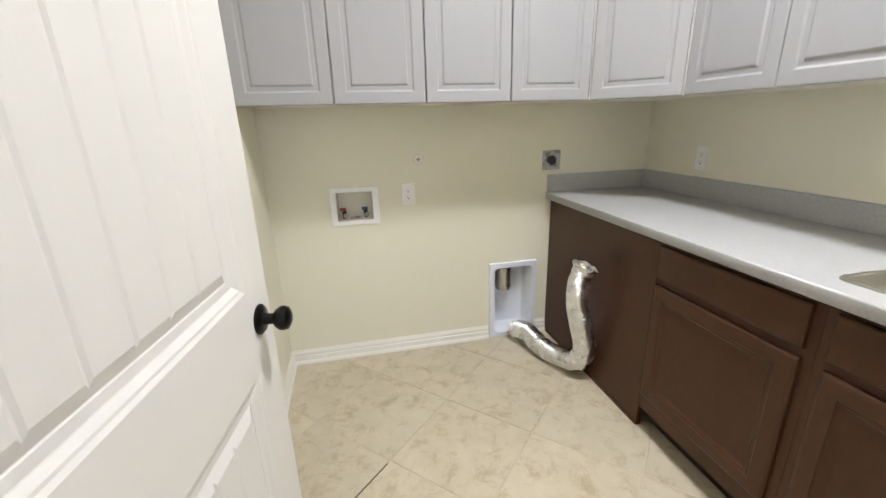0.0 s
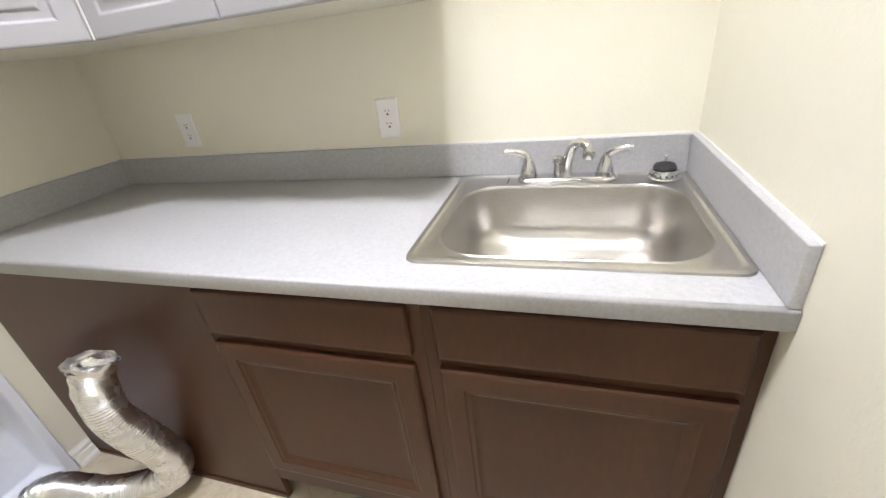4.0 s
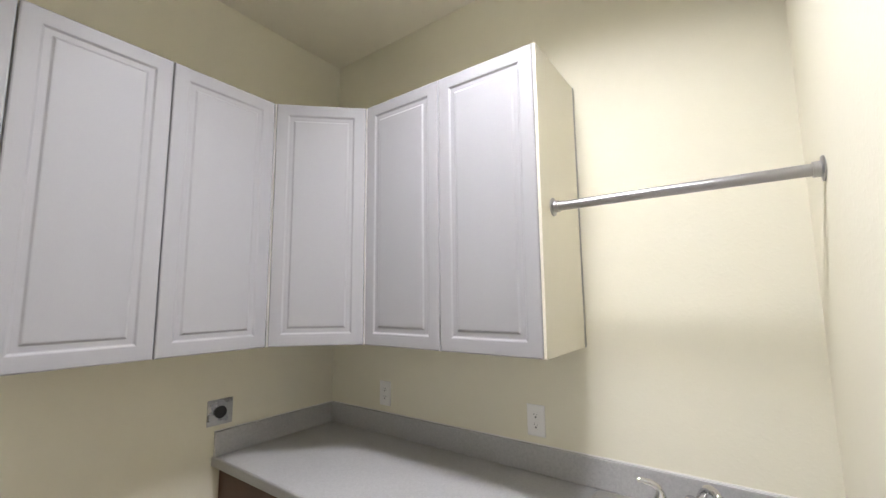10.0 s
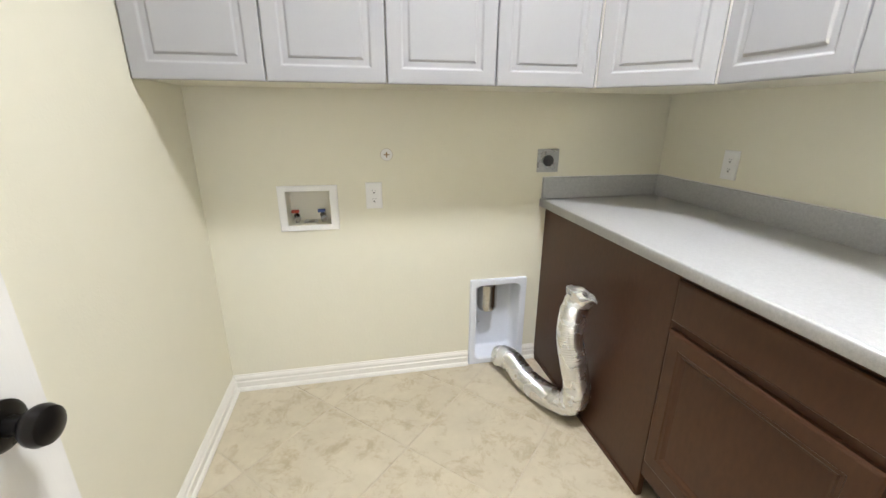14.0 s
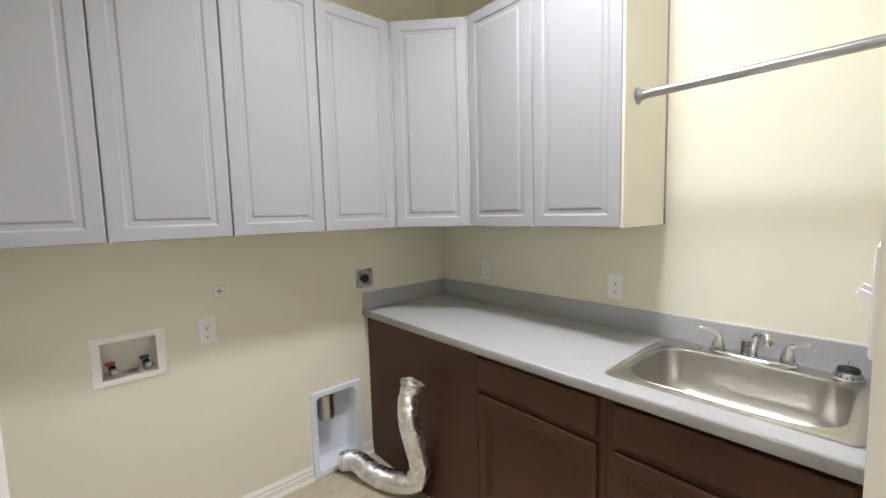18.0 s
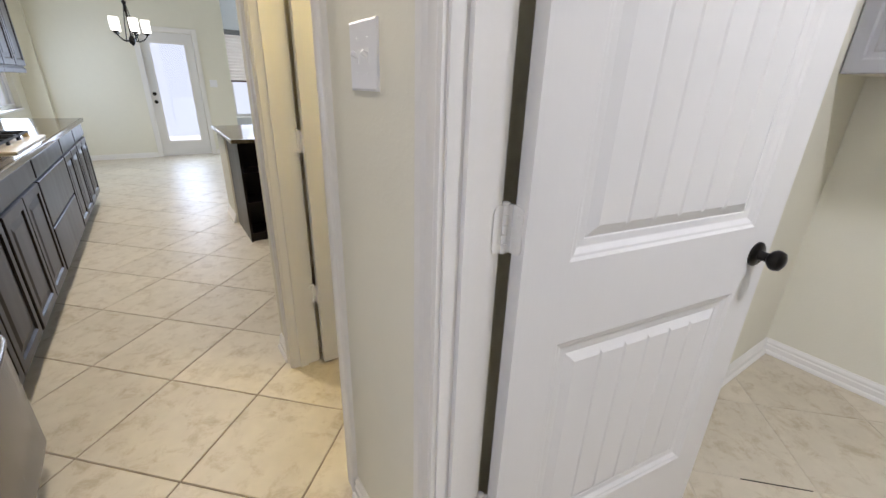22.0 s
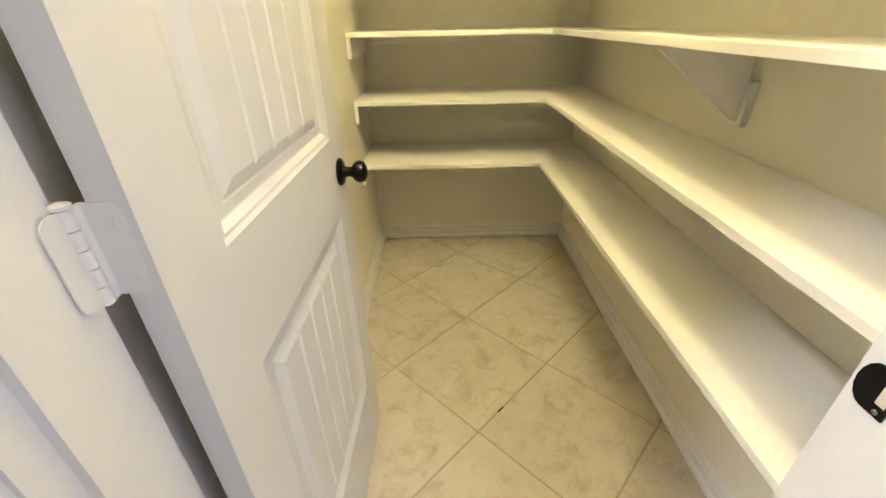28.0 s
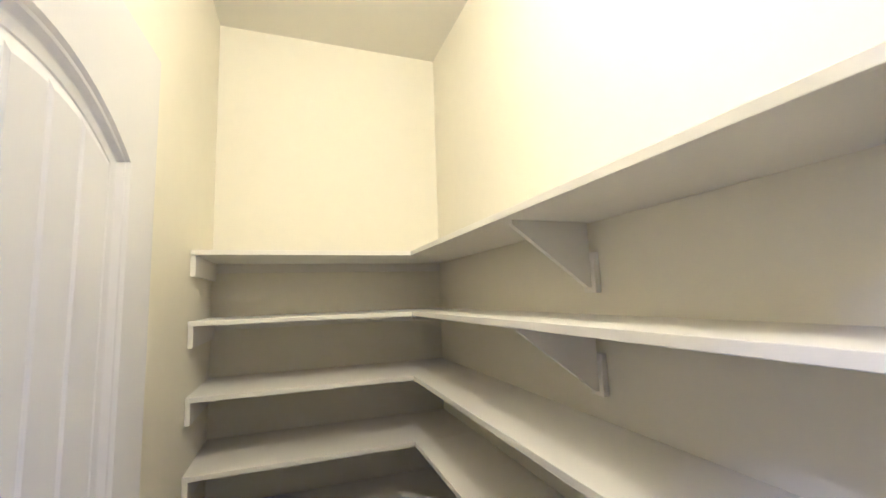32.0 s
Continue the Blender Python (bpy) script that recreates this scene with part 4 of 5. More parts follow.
outlet(0.381, LY1 - 0.006, 0.958, 0, "white duplex outlet on the yellow back wall")
outlet(LX1 - 0.006, 2.098, 1.117, -90, "white duplex outlet above the backsplash corner")
outlet(LX1 - 0.006, 1.271, 1.113, -90, "white duplex outlet above the backsplash near the sink")

# washer outlet box in the wall
wb = thing("washer_box", (0.088, LY1, 0.910), "white recessed washer water box with two valves", "washer box")
bm = bmesh.new()
O, I = (-0.128, 0.130, -0.104, 0.102), (-0.094, 0.094, -0.078, 0.076)
prev = None
for x0, x1, z0, z1, y in ((*O, 0.0), (*O, -0.006), (-0.125, 0.127, -0.101, 0.099, -0.008), (I[0] - 0.003, I[1] + 0.003, I[2] - 0.003, I[3] + 0.003, -0.008), (*I, -0.005), (*I, 0.004)):
    cur = [bm.verts.new((x, y, z)) for x, z in ((x0, z0), (x1, z0), (x1, z1), (x0, z1))]
    if prev:
        for i in range(4):
            bm.faces.new((prev[i], prev[(i + 1) % 4], cur[(i + 1) % 4], cur[i]))
    prev = cur
part("flange", bm, PLATE, wb, "white plastic flange")
bm, prev = bmesh.new(), None
for inset, y in ((0.0, -0.005), (0.004, 0.085), (0.010, 0.088)):
    cur = [bm.verts.new((x, y, z)) for x, z in rounded(I[0] + inset, I[1] - inset, I[2] + inset, I[3] - inset, 0.006, 3)]
    if prev:
        for i in range(len(cur)):
            bm.faces.new((prev[i], prev[(i + 1) % len(cur)], cur[(i + 1) % len(cur)], cur[i]))
    prev = cur
bm.faces.new(prev)
part("housing", bm, MELAMINE, wb, "cream plastic recess")
for x, mat, lab in ((-0.060, RED, "red hot-water lever"), (0.056, BLUE, "blue cold-water lever")):
    v = part("valve", lathe([(0.010, -0.073), (0.010, -0.050), (0.013, -0.048), (0.013, -0.036), (0.008, -0.033), (0.008, -0.026)], 16, None, "z", (x, 0.040, 0)), GRAPHITE, wb, "dark metal valve body", True)
    part("outlet_thread", lathe([(0.0125, 0.0), (0.0125, 0.022), (0.009, 0.022)], 16, None, "y", (x + 0.006, 0.012, -0.055)), GALV, v, "", True)
    part("lever", box(x - 0.022, x + 0.012, 0.022, 0.046, -0.028, -0.014, 0.004, 2), mat, v, lab)
part("drain_cover", box(-0.030, 0.030, 0.020, 0.066, -0.0735, -0.068, 0.002, 1), GALV, wb)

gs = thing("wall_hole", (0.445, LY1, 1.141), "small round unfinished stub hole in the yellow wall", "wall hole")
part("ring", lathe([(0.0265, 0.0), (0.0265, 0.002), (0.023, 0.003), (0.0175, 0.0005)], 24, None, "y", (0, -0.0022, 0)), EDGE, gs, "cream rough ring", True)
part("ring_gap", lathe([(0.0285, 0.0), (0.0285, 0.0012), (0.026, 0.0013)], 24, None, "y", (0, -0.0014, 0)), GROUT_LIGHT, gs, "tan rim of the hole", True)
part("plug", lathe([(0.0175, 0.0), (0.015, 0.001), (0.004, 0.0015)], 20, None, "y", (0, -0.0018, 0)), GROUT, gs, "", True)
part("plug_cross", boxes((-0.013, 0.013, -0.0046, -0.001, -0.0026, 0.0026), (-0.0026, 0.0026, -0.0046, -0.001, -0.013, -0.0026), (-0.0026, 0.0026, -0.0046, -0.001, 0.0026, 0.013)), HOODWOOD, gs, "brown cross pieces")

dp = thing("dryer_outlet", (1.229, LY1, 1.103), "square steel dryer outlet plate with black receptacle", "outlet")
part("cover_plate", box(-0.056, 0.056, -0.004, 0.0, -0.056, 0.056, 0.003, 2), GALV, dp)
part("receptacle", lathe([(0.027, 0.0), (0.027, 0.004), (0.024, 0.006), (0.023, 0.003), (0.004, 0.003)], 28, None, "y", (0, -0.010, 0)), BLACK, dp, "black round receptacle", True)
for x, z in ((-0.042, 0.042), (0.042, 0.042), (-0.042, -0.042), (0.042, -0.042)):
    part("screw", lathe([(0.0032, 0), (0.0032, 0.001), (0.001, 0.0014)], 10, None, "y", (x, -0.0052, z)), GALV, dp)

# dryer vent box
VX0, VX1, VZ1 = 0.852, 1.160, 0.500
vb = thing("dryer_vent_box", (0, LY1, 0), "white recessed dryer vent box at the floor", "vent box")
bm = bmesh.new()
prev = None
for s, z0, y, r in ((0.0, 0.001, 0.0, 0.006), (0.0, 0.001, -0.016, 0.006), (0.004, 0.003, -0.019, 0.006), (0.030, 0.028, -0.019, 0.03), (0.034, 0.032, -0.012, 0.032), (0.036, 0.038, 0.02, 0.03), (0.042, 0.044, 0.094, 0.03), (0.052, 0.054, 0.100, 0.025)):
    cur = [bm.verts.new((x, y, z)) for x, z in rounded(VX0 + s, VX1 - s, z0, VZ1 - s, r)]
    if prev:
        for i in range(len(cur)):
            f = bm.faces.new((prev[i], prev[(i + 1) % len(cur)], cur[(i + 1) % len(cur)], cur[i]))
            f.smooth = y > -0.014
    prev = cur
bm.faces.new(prev)
part("housing", bm, VENTBOX, vb)
part("duct_collar", lathe([(0.045, 0.0), (0.0525, 0.022), (0.0525, 0.030), (0.0515, 0.033), (0.0515, 0.148), (0.050, 0.148), (0.050, 0.030), (0.043, 0.002)], 36, None, "z", (0.960, 0.036, 0.312), False), COLLAR, vb, "galvanised duct collar", True)
part("screw", lathe([(0.004, 0), (0.004, 0.002), (0.001, 0.003)], 10, None, "y", (0.935, 0.094, 0.20)), GALV, vb)

# the flexible duct
duct = thing("flexible_duct", (1.1, 2.1, 0), "crumpled silver foil dryer duct curving up from the floor", "duct")
line = spline([(-0.085, 0.362, 0.058), (-0.068, 0.312, 0.082), (-0.050, 0.258, 0.086), (-0.034, 0.195, 0.070), (-0.016, 0.115, 0.059), (0.016, 0.035, 0.0575), (0.052, -0.040, 0.064), (0.078, -0.105, 0.096), (0.082, -0.145, 0.165), (0.066, -0.160, 0.250), (0.036, -0.165, 0.355), (0.010, -0.160, 0.470), (0.012, -0.156, 0.565), (0.030, -0.158, 0.630)], 14)
dense = []
for i in range(len(line) - 1):
    dense += [line[i].lerp(line[i + 1], k / 4) for k in range(4)]
dense.append(line[-1])
rad = []
for i in range(len(dense)):
    u = i / (len(dense) - 1)
    r = 0.0560 - 0.0050 * min(1.0, max(0.0, (u - 0.78) / 0.15)) - 0.0030 * min(1.0, max(0.0, (u - 0.45) / 0.4))
    rad.append(r + 0.0021 * math.sin(i * math.tau / 5 + 0.4) * (0.7 + 0.6 * noise.noise(Vector((i * 0.03, 9.0, 0)))) + 0.0024 * noise.noise(Vector((i * 0.055, 3.1, 0))))
rad[0], rad[1], rad[2], rad[3], rad[4], rad[5] = 0.034, 0.043, 0.048, 0.051, 0.053, 0.055
bm = tube(dense, rad, 36, None, False)
for v in bm.verts:
    v.co += 0.0007 * noise.noise_vector(v.co * 20)
part("hose", bm, FOIL, duct, "ribbed foil hose")
end = line[-1]
bm = tube([end + Vector((-0.002, 0, -0.012)), end + Vector((0.004, -0.001, 0.004)), end + Vector((0.010, -0.002, 0.020)), end + Vector((0.013, -0.003, 0.028))], [0.0455, 0.050, 0.059, 0.062], 36, None, False)
for v in bm.verts:
    v.co += 0.010 * noise.noise_vector(v.co * 34) * (1 if v.co.z > end.z + 0.002 else 0.25)
part("torn_rim", bm, FOIL, duct, "torn crumpled foil rim")
bm = tube([end + Vector((0.008, -0.001, 0.018)), end + Vector((0, 0, -0.03)), end + Vector((-0.01, 0, -0.11))], [0.055, 0.0435, 0.0415], 28, None, False)
for v in bm.verts:
    v.co += 0.004 * noise.noise_vector(v.co * 34)
part("inner_wall", bm, FOIL, duct)
part("seam_ridge", tube([p + Vector((-0.052, -0.013, 0)) for p in line[126:134]], 0.003, 8), FOIL, duct)


def switch_plate(x, y, z, turn, gangs, label):
    s = thing("light_switch", pose(x, y, z, 0, 0, turn), label, "light switch")
    w = 0.0745 + 0.046 * (gangs - 1)
    part("cover_plate", rings_face(bmesh.new(), w, 0.121, [(0, 0.006), (0.0005, 0.0015), (0.004, 0.0)], 1, -w / 2, -0.0605), PLATE, s)
    for g in range(gangs):
        gx = (g - (gangs - 1) / 2) * 0.046
        part("collar", box(gx - 0.006, gx + 0.006, -0.0012, 0.002, -0.0125, 0.0125), PLATE, s)
        t = part("toggle", box(-0.0036, 0.0036, -0.014, 0.0, -0.0045, 0.0045, 0.0012, 1), PLATE, s)
        t.matrix_basis = pose(gx, 0.0, 0.0, -28, 0, 0)
        for k in (1, -1):
            part("screw", lathe([(0.0024, 0), (0.0024, 0.0004), (0.001, 0.0006)], 10, None, "y", (gx, -0.0006, k * 0.030)), PLATE, s)
    return s


switch_plate(0.667, LY0 + 0.006, 1.380, 180, 2, "white two-gang toggle switch plate inside the laundry")
switch_plate(-0.565, HALL - 0.006, 1.371, 0, 2, "white two-gang toggle switch plate between the doorways")


# ---- pantry shelves ----
PS_Y, PS_X = 2.080, -0.738                    # front edges of the back and side shelves
for z in (0.614, 0.919, 1.203, 1.490, 1.769):
    sh = thing("pantry_shelf", (0, 0, z), "white painted L-shaped pantry shelf on cleats", "shelf", "pantry shelves")
    part("back_board", box(PX0 + 0.001, PX1 - 0.001, PS_Y, PY1 - 0.001, 0, 0.0185, 0.002, 2), SHELF, sh)
    part("side_board", box(PS_X, PX1 - 0.001, LY0 + 0.002, PS_Y - 0.0005, 0, 0.0185, 0.002, 2), SHELF, sh)
    part("nosing", box(PX0 + 0.002, PS_X + 0.002, PS_Y - 0.006, PS_Y + 0.001, -0.0005, 0.0195, 0.0015, 2), SHELF, sh)
    part("nosing", box(PS_X - 0.006, PS_X + 0.001, LY0 + 0.003, PS_Y - 0.0065, -0.0005, 0.0195, 0.0015, 2), SHELF, sh)
    part("cleat", box(PX0 + 0.001, PX0 + 0.020, PS_Y + 0.002, PY1 - 0.002, -0.085, -0.0005, 0.002, 2), SHELF, sh)
    part("cleat", box(PX0 + 0.021, PX1 - 0.002, PY1 - 0.012, PY1 - 0.001, -0.045, -0.0005, 0.002, 2), SHELF, sh)
    part("corner_dowel", lathe([(0.010, -0.012), (0.010, -0.0045)], 14, None, "z", (PS_X + 0.012, PS_Y + 0.010, 0)), SHELF, sh)
    by = 1.190
    bm = bmesh.new()
    tri = [(PX1 - 0.021, -0.001), (PS_X + 0.030, -0.001), (PS_X + 0.030, -0.012), (PX1 - 0.030, -0.185), (PX1 - 0.021, -0.185)]
    a = [bm.verts.new((x, by - 0.009, z2)) for x, z2 in tri]
    b = [bm.verts.new((x, by + 0.009, z2)) for x, z2 in tri]
    bm.faces.new(a), bm.faces.new(b)
    for i in range(5):
        bm.faces.new((a[i], a[(i + 1) % 5], b[(i + 1) % 5], b[i]))
    part("bracket", bm, SHELF, sh, "triangular shelf bracket")
    part("bracket_cleat", box(PX1 - 0.020, PX1 - 0.0012, by - 0.024, by + 0.024, -0.200, -0.086, 0.002, 2), SHELF, sh)


# ---- kitchen: refrigerator ----
LEAN = 0.039                                  # the front stands a little askew
RX0, RX1, RF = -1.490, -0.634, -0.659        # right and near sides, plane of the door edges
fr = thing("refrigerator", (0, 0, 0), "stainless French-door refrigerator with two freezer drawers and dispenser", "refrigerator")
part("case", box(RX0 + 0.008, RX1 - 0.008, -1.29, -0.734, 0.03, 1.76, 0.006, 2), FRIDGE_SIDE, fr, "dark grey steel case")
part("base_grille", box(RX0 + 0.02, RX1 - 0.02, -0.73, -0.715, 0.0, 0.075), BLACK, fr)


def bowed(x0, x1, z0, z1, hole=None):
    """A door front bowed gently outwards, back at y -0.727; hole: (x0, x1, z0, z1) left open."""
    bm = bmesh.new()
    cx, half = (RX0 + RX1) / 2, (RX1 - RX0) / 2
    def fy(x):
        return RF + LEAN * (RX1 - x) / (RX1 - RX0) + 0.030 * (1 - ((x - cx) / half) ** 2)
    xs = sorted({x0, x0 + 0.006, x1 - 0.006, x1, *[x0 + (x1 - x0) * k / 14 for k in range(15)], *([hole[0], hole[1]] if hole else [])})
    zs = sorted({z0, z0 + 0.008, z1 - 0.008, z1, *([hole[2], hole[3]] if hole else [])})
    grid = {}
    for x in xs:
        for z in zs:
            y = fy(x) - (0.005 if x in (x0, x1) else 0) - (0.006 if z in (z0, z1) else 0)
            grid[x, z] = bm.verts.new((x, y, z))
    for a, b in zip(xs, xs[1:]):
        for c, d in zip(zs, zs[1:]):
            if hole and hole[0] <= (a + b) / 2 <= hole[1] and hole[2] <= (c + d) / 2 <= hole[3]:
                continue
            f = bm.faces.new((grid[a, c], grid[b, c], grid[b, d], grid[a, d]))
            f.smooth = True
    edge = [(x, z0) for x in xs] + [(x1, z) for z in zs[1:]] + [(x, z1) for x in reversed(xs[:-1])] + [(x0, z) for z in reversed(zs[1:-1])]
    back = [bm.verts.new((x, -0.727 + LEAN * (RX1 - x) / (RX1 - RX0), z)) for x, z in edge]
    for i in range(len(edge)):
        j = (i + 1) % len(edge)
        bm.faces.new((grid[edge[i]], grid[edge[j]], back[j], back[i]))
    bm.faces.new(back)
    return bm


MID = -1.045
DH = (-0.957, -0.688, 1.010, 1.322)
d_near = part("door_near", bowed(MID + 0.003, RX1, 0.898, 1.775, DH), FRIDGE, fr, "stainless door with water dispenser")
d_far = part("door_far", bowed(RX0, MID - 0.003, 0.898, 1.775), FRIDGE, fr, "stainless door")
dr1 = part("freezer_drawer", bowed(RX0, RX1, 0.652, 0.888), FRIDGE, fr, "stainless upper drawer")
dr2 = part("freezer_drawer", bowed(RX0, RX1, 0.085, 0.642), FRIDGE, fr, "stainless lower drawer")
def door_face(x):
    return RF + LEAN * (RX1 - x) / (RX1 - RX0) + 0.030 * (1 - ((x - (RX0 + RX1) / 2) / ((RX1 - RX0) / 2)) ** 2)


bm = bmesh.new()
prev = None
for inset, back in ((0.0, 0.0), (0.002, 0.0015), (0.004, 0.004), (0.016, 0.060), (0.034, 0.078)):
    cur = []
    for x, z in ((DH[0] + inset, DH[2] + inset), (DH[1] - inset * 0.6, DH[2] + inset), (DH[1] - inset * 0.6, DH[3] - inset * 0.3), (DH[0] + inset, DH[3] - inset * 0.3)):
        cur.append(bm.verts.new((x, max(door_face(x) + 0.0005 - back, -0.718), z)))
    if prev:
        for i in range(4):
            bm.faces.new((prev[i], prev[(i + 1) % 4], cur[(i + 1) % 4], cur[i]))
    prev = cur
bm.faces.new(prev)
part("dispenser_recess", bm, GRAPHITE, d_near, "dark steel dispenser recess")
for x0, x1, z0, z1 in ((DH[0] - 0.002, DH[1] + 0.002, DH[2] - 0.002, DH[2]), (DH[1], DH[1] + 0.002, DH[2], DH[3]), (DH[0] - 0.002, DH[0], DH[2], DH[3])):
    b = bmesh.new()
    near_y, far_y = door_face(x1), door_face(x0)
    v = [b.verts.new((x, y + dy, z)) for x, y in ((x0, far_y), (x1, near_y)) for dy in (-0.004, 0.0018) for z in (z0, z1)]
    for q in ((0, 1, 3, 2), (4, 6, 7, 5), (0, 4, 5, 1), (2, 3, 7, 6), (0, 2, 6, 4), (1, 5, 7, 3)):
        b.faces.new([v[i] for i in q])
    part("recess_rim", b, CHROME, d_near, "bright thin recess rim")
part("control_panel", box(DH[0] + 0.008, DH[1] - 0.006, -0.716, -0.664, 1.262, 1.318, 0.006, 2), BLACK, d_near)
house = lathe([(0.010, 1.252), (0.040, 1.254), (0.047, 1.260), (0.050, 1.270), (0.050, 1.306), (0.047, 1.313), (0.010, 1.314)], 32)
for v in house.verts:
    v.co.x, v.co.y = -0.832 + v.co.x * 1.35, -0.674 + v.co.y
part("nozzle_housing", house, GRAPHITE, d_near, "rounded steel dispenser nozzle housing", True)
part("indicator", box(-0.836, -0.822, -0.6255, -0.6235, 1.292, 1.2955), LED, d_near, "blue indicator light")
part("nozzle", lathe([(0.008, 1.232), (0.012, 1.236), (0.014, 1.255), (0.006, 1.256)], 16, None, "z", (-0.822, -0.662, 0)), BLACK, d_near, "", True)
part("paddle", box(-0.812, -0.742, -0.7165, -0.704, 1.085, 1.245, 0.005, 2), FRIDGE, d_near, "brushed steel paddle")
part("drip_tray", box(DH[0] + 0.026, DH[1] - 0.016, -0.716, -0.652, 1.018, 1.026, 0.002, 1), GRAPHITE, d_near)
for x, dd in ((MID + 0.034, d_near), (MID - 0.034, d_far)):
    part("door_handle", tube(spline([(x, -0.612, 0.985), (x, -0.585, 1.005), (x, -0.552, 1.10), (x, -0.536, 1.30), (x, -0.540, 1.50), (x, -0.562, 1.66), (x, -0.590, 1.735), (x, -0.612, 1.745)], 5), 0.0125, 14), FRIDGE, dd, "long curved steel handle", True)
for z, dd in ((0.846, dr1), (0.602, dr2)):
    a, b = RX1 - 0.050, RX0 + 0.125
    bar = tube(spline([(a - 0.002, -0.628, z), (a - 0.016, -0.606, z), (a - 0.09, -0.576, z), (MID, -0.546, z), (b + 0.09, -0.562, z), (b + 0.016, -0.590, z), (b + 0.002, -0.616, z)], 6), 0.0125, 16)
    part("drawer_handle", bar, FRIDGE, dd, "curved steel handle", True)
    for x, y in ((a, -0.634), (b, -0.618)):
        part("handle_post", box(x - 0.010, x + 0.010, y - 0.014, y + 0.016, z - 0.0135, z + 0.0135, 0.004, 2), SATIN, dd)
hg = part("hinge_bracket", boxes((RX1 - 0.060, RX1 + 0.002, -0.733, -0.680, 0.8895, 0.8930), bevel=0.001), CHROME, fr, "bright steel hinge bracket")
for y in (-0.722, -0.706, -0.690):
    part("bolt", lathe([(0.0045, 0.8930), (0.0045, 0.8968), (0.002, 0.8975)], 10, None, "z", (RX1 - 0.006, y, 0)), CHROME, hg, "", True)
part("badge", box(-1.385, -1.335, -0.6400, -0.6330, 1.640, 1.655), SATIN, fr)

# ---- kitchen: base run, counter, cooktop ----
KF, KZ = -0.755, 0.900
joints = (-1.505, -2.330, -3.160, -4.180, -4.920, -5.650)


def espresso_base(x1, x0, drawers, label):
    c = thing("kitchen_base_cabinet", (x0, KF, 0), label, "cabinet", "dark kitchen base cabinets")
    w = x1 - x0
    part("cabinet_body", boxes((0, w, -0.58, 0, 0.10, 0.868)), ESPRESSO, c)
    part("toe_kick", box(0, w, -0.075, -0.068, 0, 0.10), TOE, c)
    def front(name, a, b, z0, z1, rows):
        o = part(name, panel_front(b - a, z1 - z0, rows, 0.02), ESPRESSO, c)
        o.matrix_basis = pose(w - a, 0.0205, z0, 0, 0, 180)
    g = 0.014
    front("drawer_front", g, w - g, 0.735, 0.856, SLAB_ROWS)
    if drawers:
        front("drawer_front", g, w - g, 0.43, 0.715, SLAB_ROWS)
        front("drawer_front", g, w - g, 0.125, 0.415, SLAB_ROWS)
    else:
        front("cabinet_door", g, w / 2 - 0.003, 0.125, 0.715, RAISED_ROWS)
        front("cabinet_door", w / 2 + 0.003, w - g, 0.125, 0.715, RAISED_ROWS)
    return c


for i in range(5):
    espresso_base(joints[i] - 0.001, joints[i + 1] + 0.001, i == 2, "espresso kitchen base unit with wide drawers" if i == 2 else "espresso kitchen base unit with drawer and two doors")
kc = thing("granite_countertop", (0, 0, KZ), "polished brown speckled granite kitchen countertop", "countertop")
part("slab", box(-5.69, -1.497, SOUTH + 0.001, -0.728, -0.030, 0), GRANITE, kc)
part("front_edge", box(-5.69, -1.497, -0.7275, -0.712, -0.036, 0.0005, 0.006, 3), GRANITE, kc, "rounded polished front edge")
bs = thing("kitchen_backsplash", (0, SOUTH, 0), "taupe tile backsplash with a glass mosaic band", "backsplash", kind="structure")
part("mortar", box(-5.69, -1.495, 0.0005, 0.0115, KZ, 1.70), GROUT_TAUPE, bs)
first_tile = {}
for r, (z, h) in enumerate(((0.903, 0.064), (0.970, 0.064), (1.133, 0.098), (1.234, 0.098), (1.335, 0.098), (1.436, 0.098), (1.537, 0.098))):
    for k in range(15):
        x = -5.69 + k * 0.3 - (0.15 if r % 2 else 0)
        if x < -5.7 or x > -1.79 or (z > 1.3 and not -4.1 < x < -2.9):
            continue
        m = Matrix.Translation((x, 0, z))
        if h in first_tile:
            again(first_tile[h], bs, m)
        else:
            first_tile[h] = part("tile", box(0, 0.298, 0.006, 0.013, 0, h, 0.0015, 1), SPLASH, bs)
            first_tile[h].matrix_basis = m
mv, mf = [], []
for k in range(168):
    for r in range(3):
        x, z, j = -5.68 + k * 0.0245, 1.038 + r * 0.0305, 0.002 * random.random()
        i = len(mv)
        mv += [(x, 0.0125 + j, z), (x + 0.0225, 0.0125 + j, z), (x + 0.0225, 0.0125 + j, z + 0.027), (x, 0.0125 + j, z + 0.027), (x, 0.005, z), (x + 0.0225, 0.005, z), (x + 0.0225, 0.005, z + 0.027), (x, 0.005, z + 0.027)]
        mf += [(i, i + 1, i + 2, i + 3), (i, i + 1, i + 5, i + 4), (i + 1, i + 2, i + 6, i + 5), (i + 2, i + 3, i + 7, i + 6), (i + 3, i, i + 4, i + 7)]
me = bpy.data.meshes.new("mosaic_band")
me.from_pydata(mv, [], mf)
me.materials.append(MOSAIC)
mo = new("mosaic_band", me)
mo.parent = bs
tagged(mo, "small glass mosaic pieces", kind="stuff")
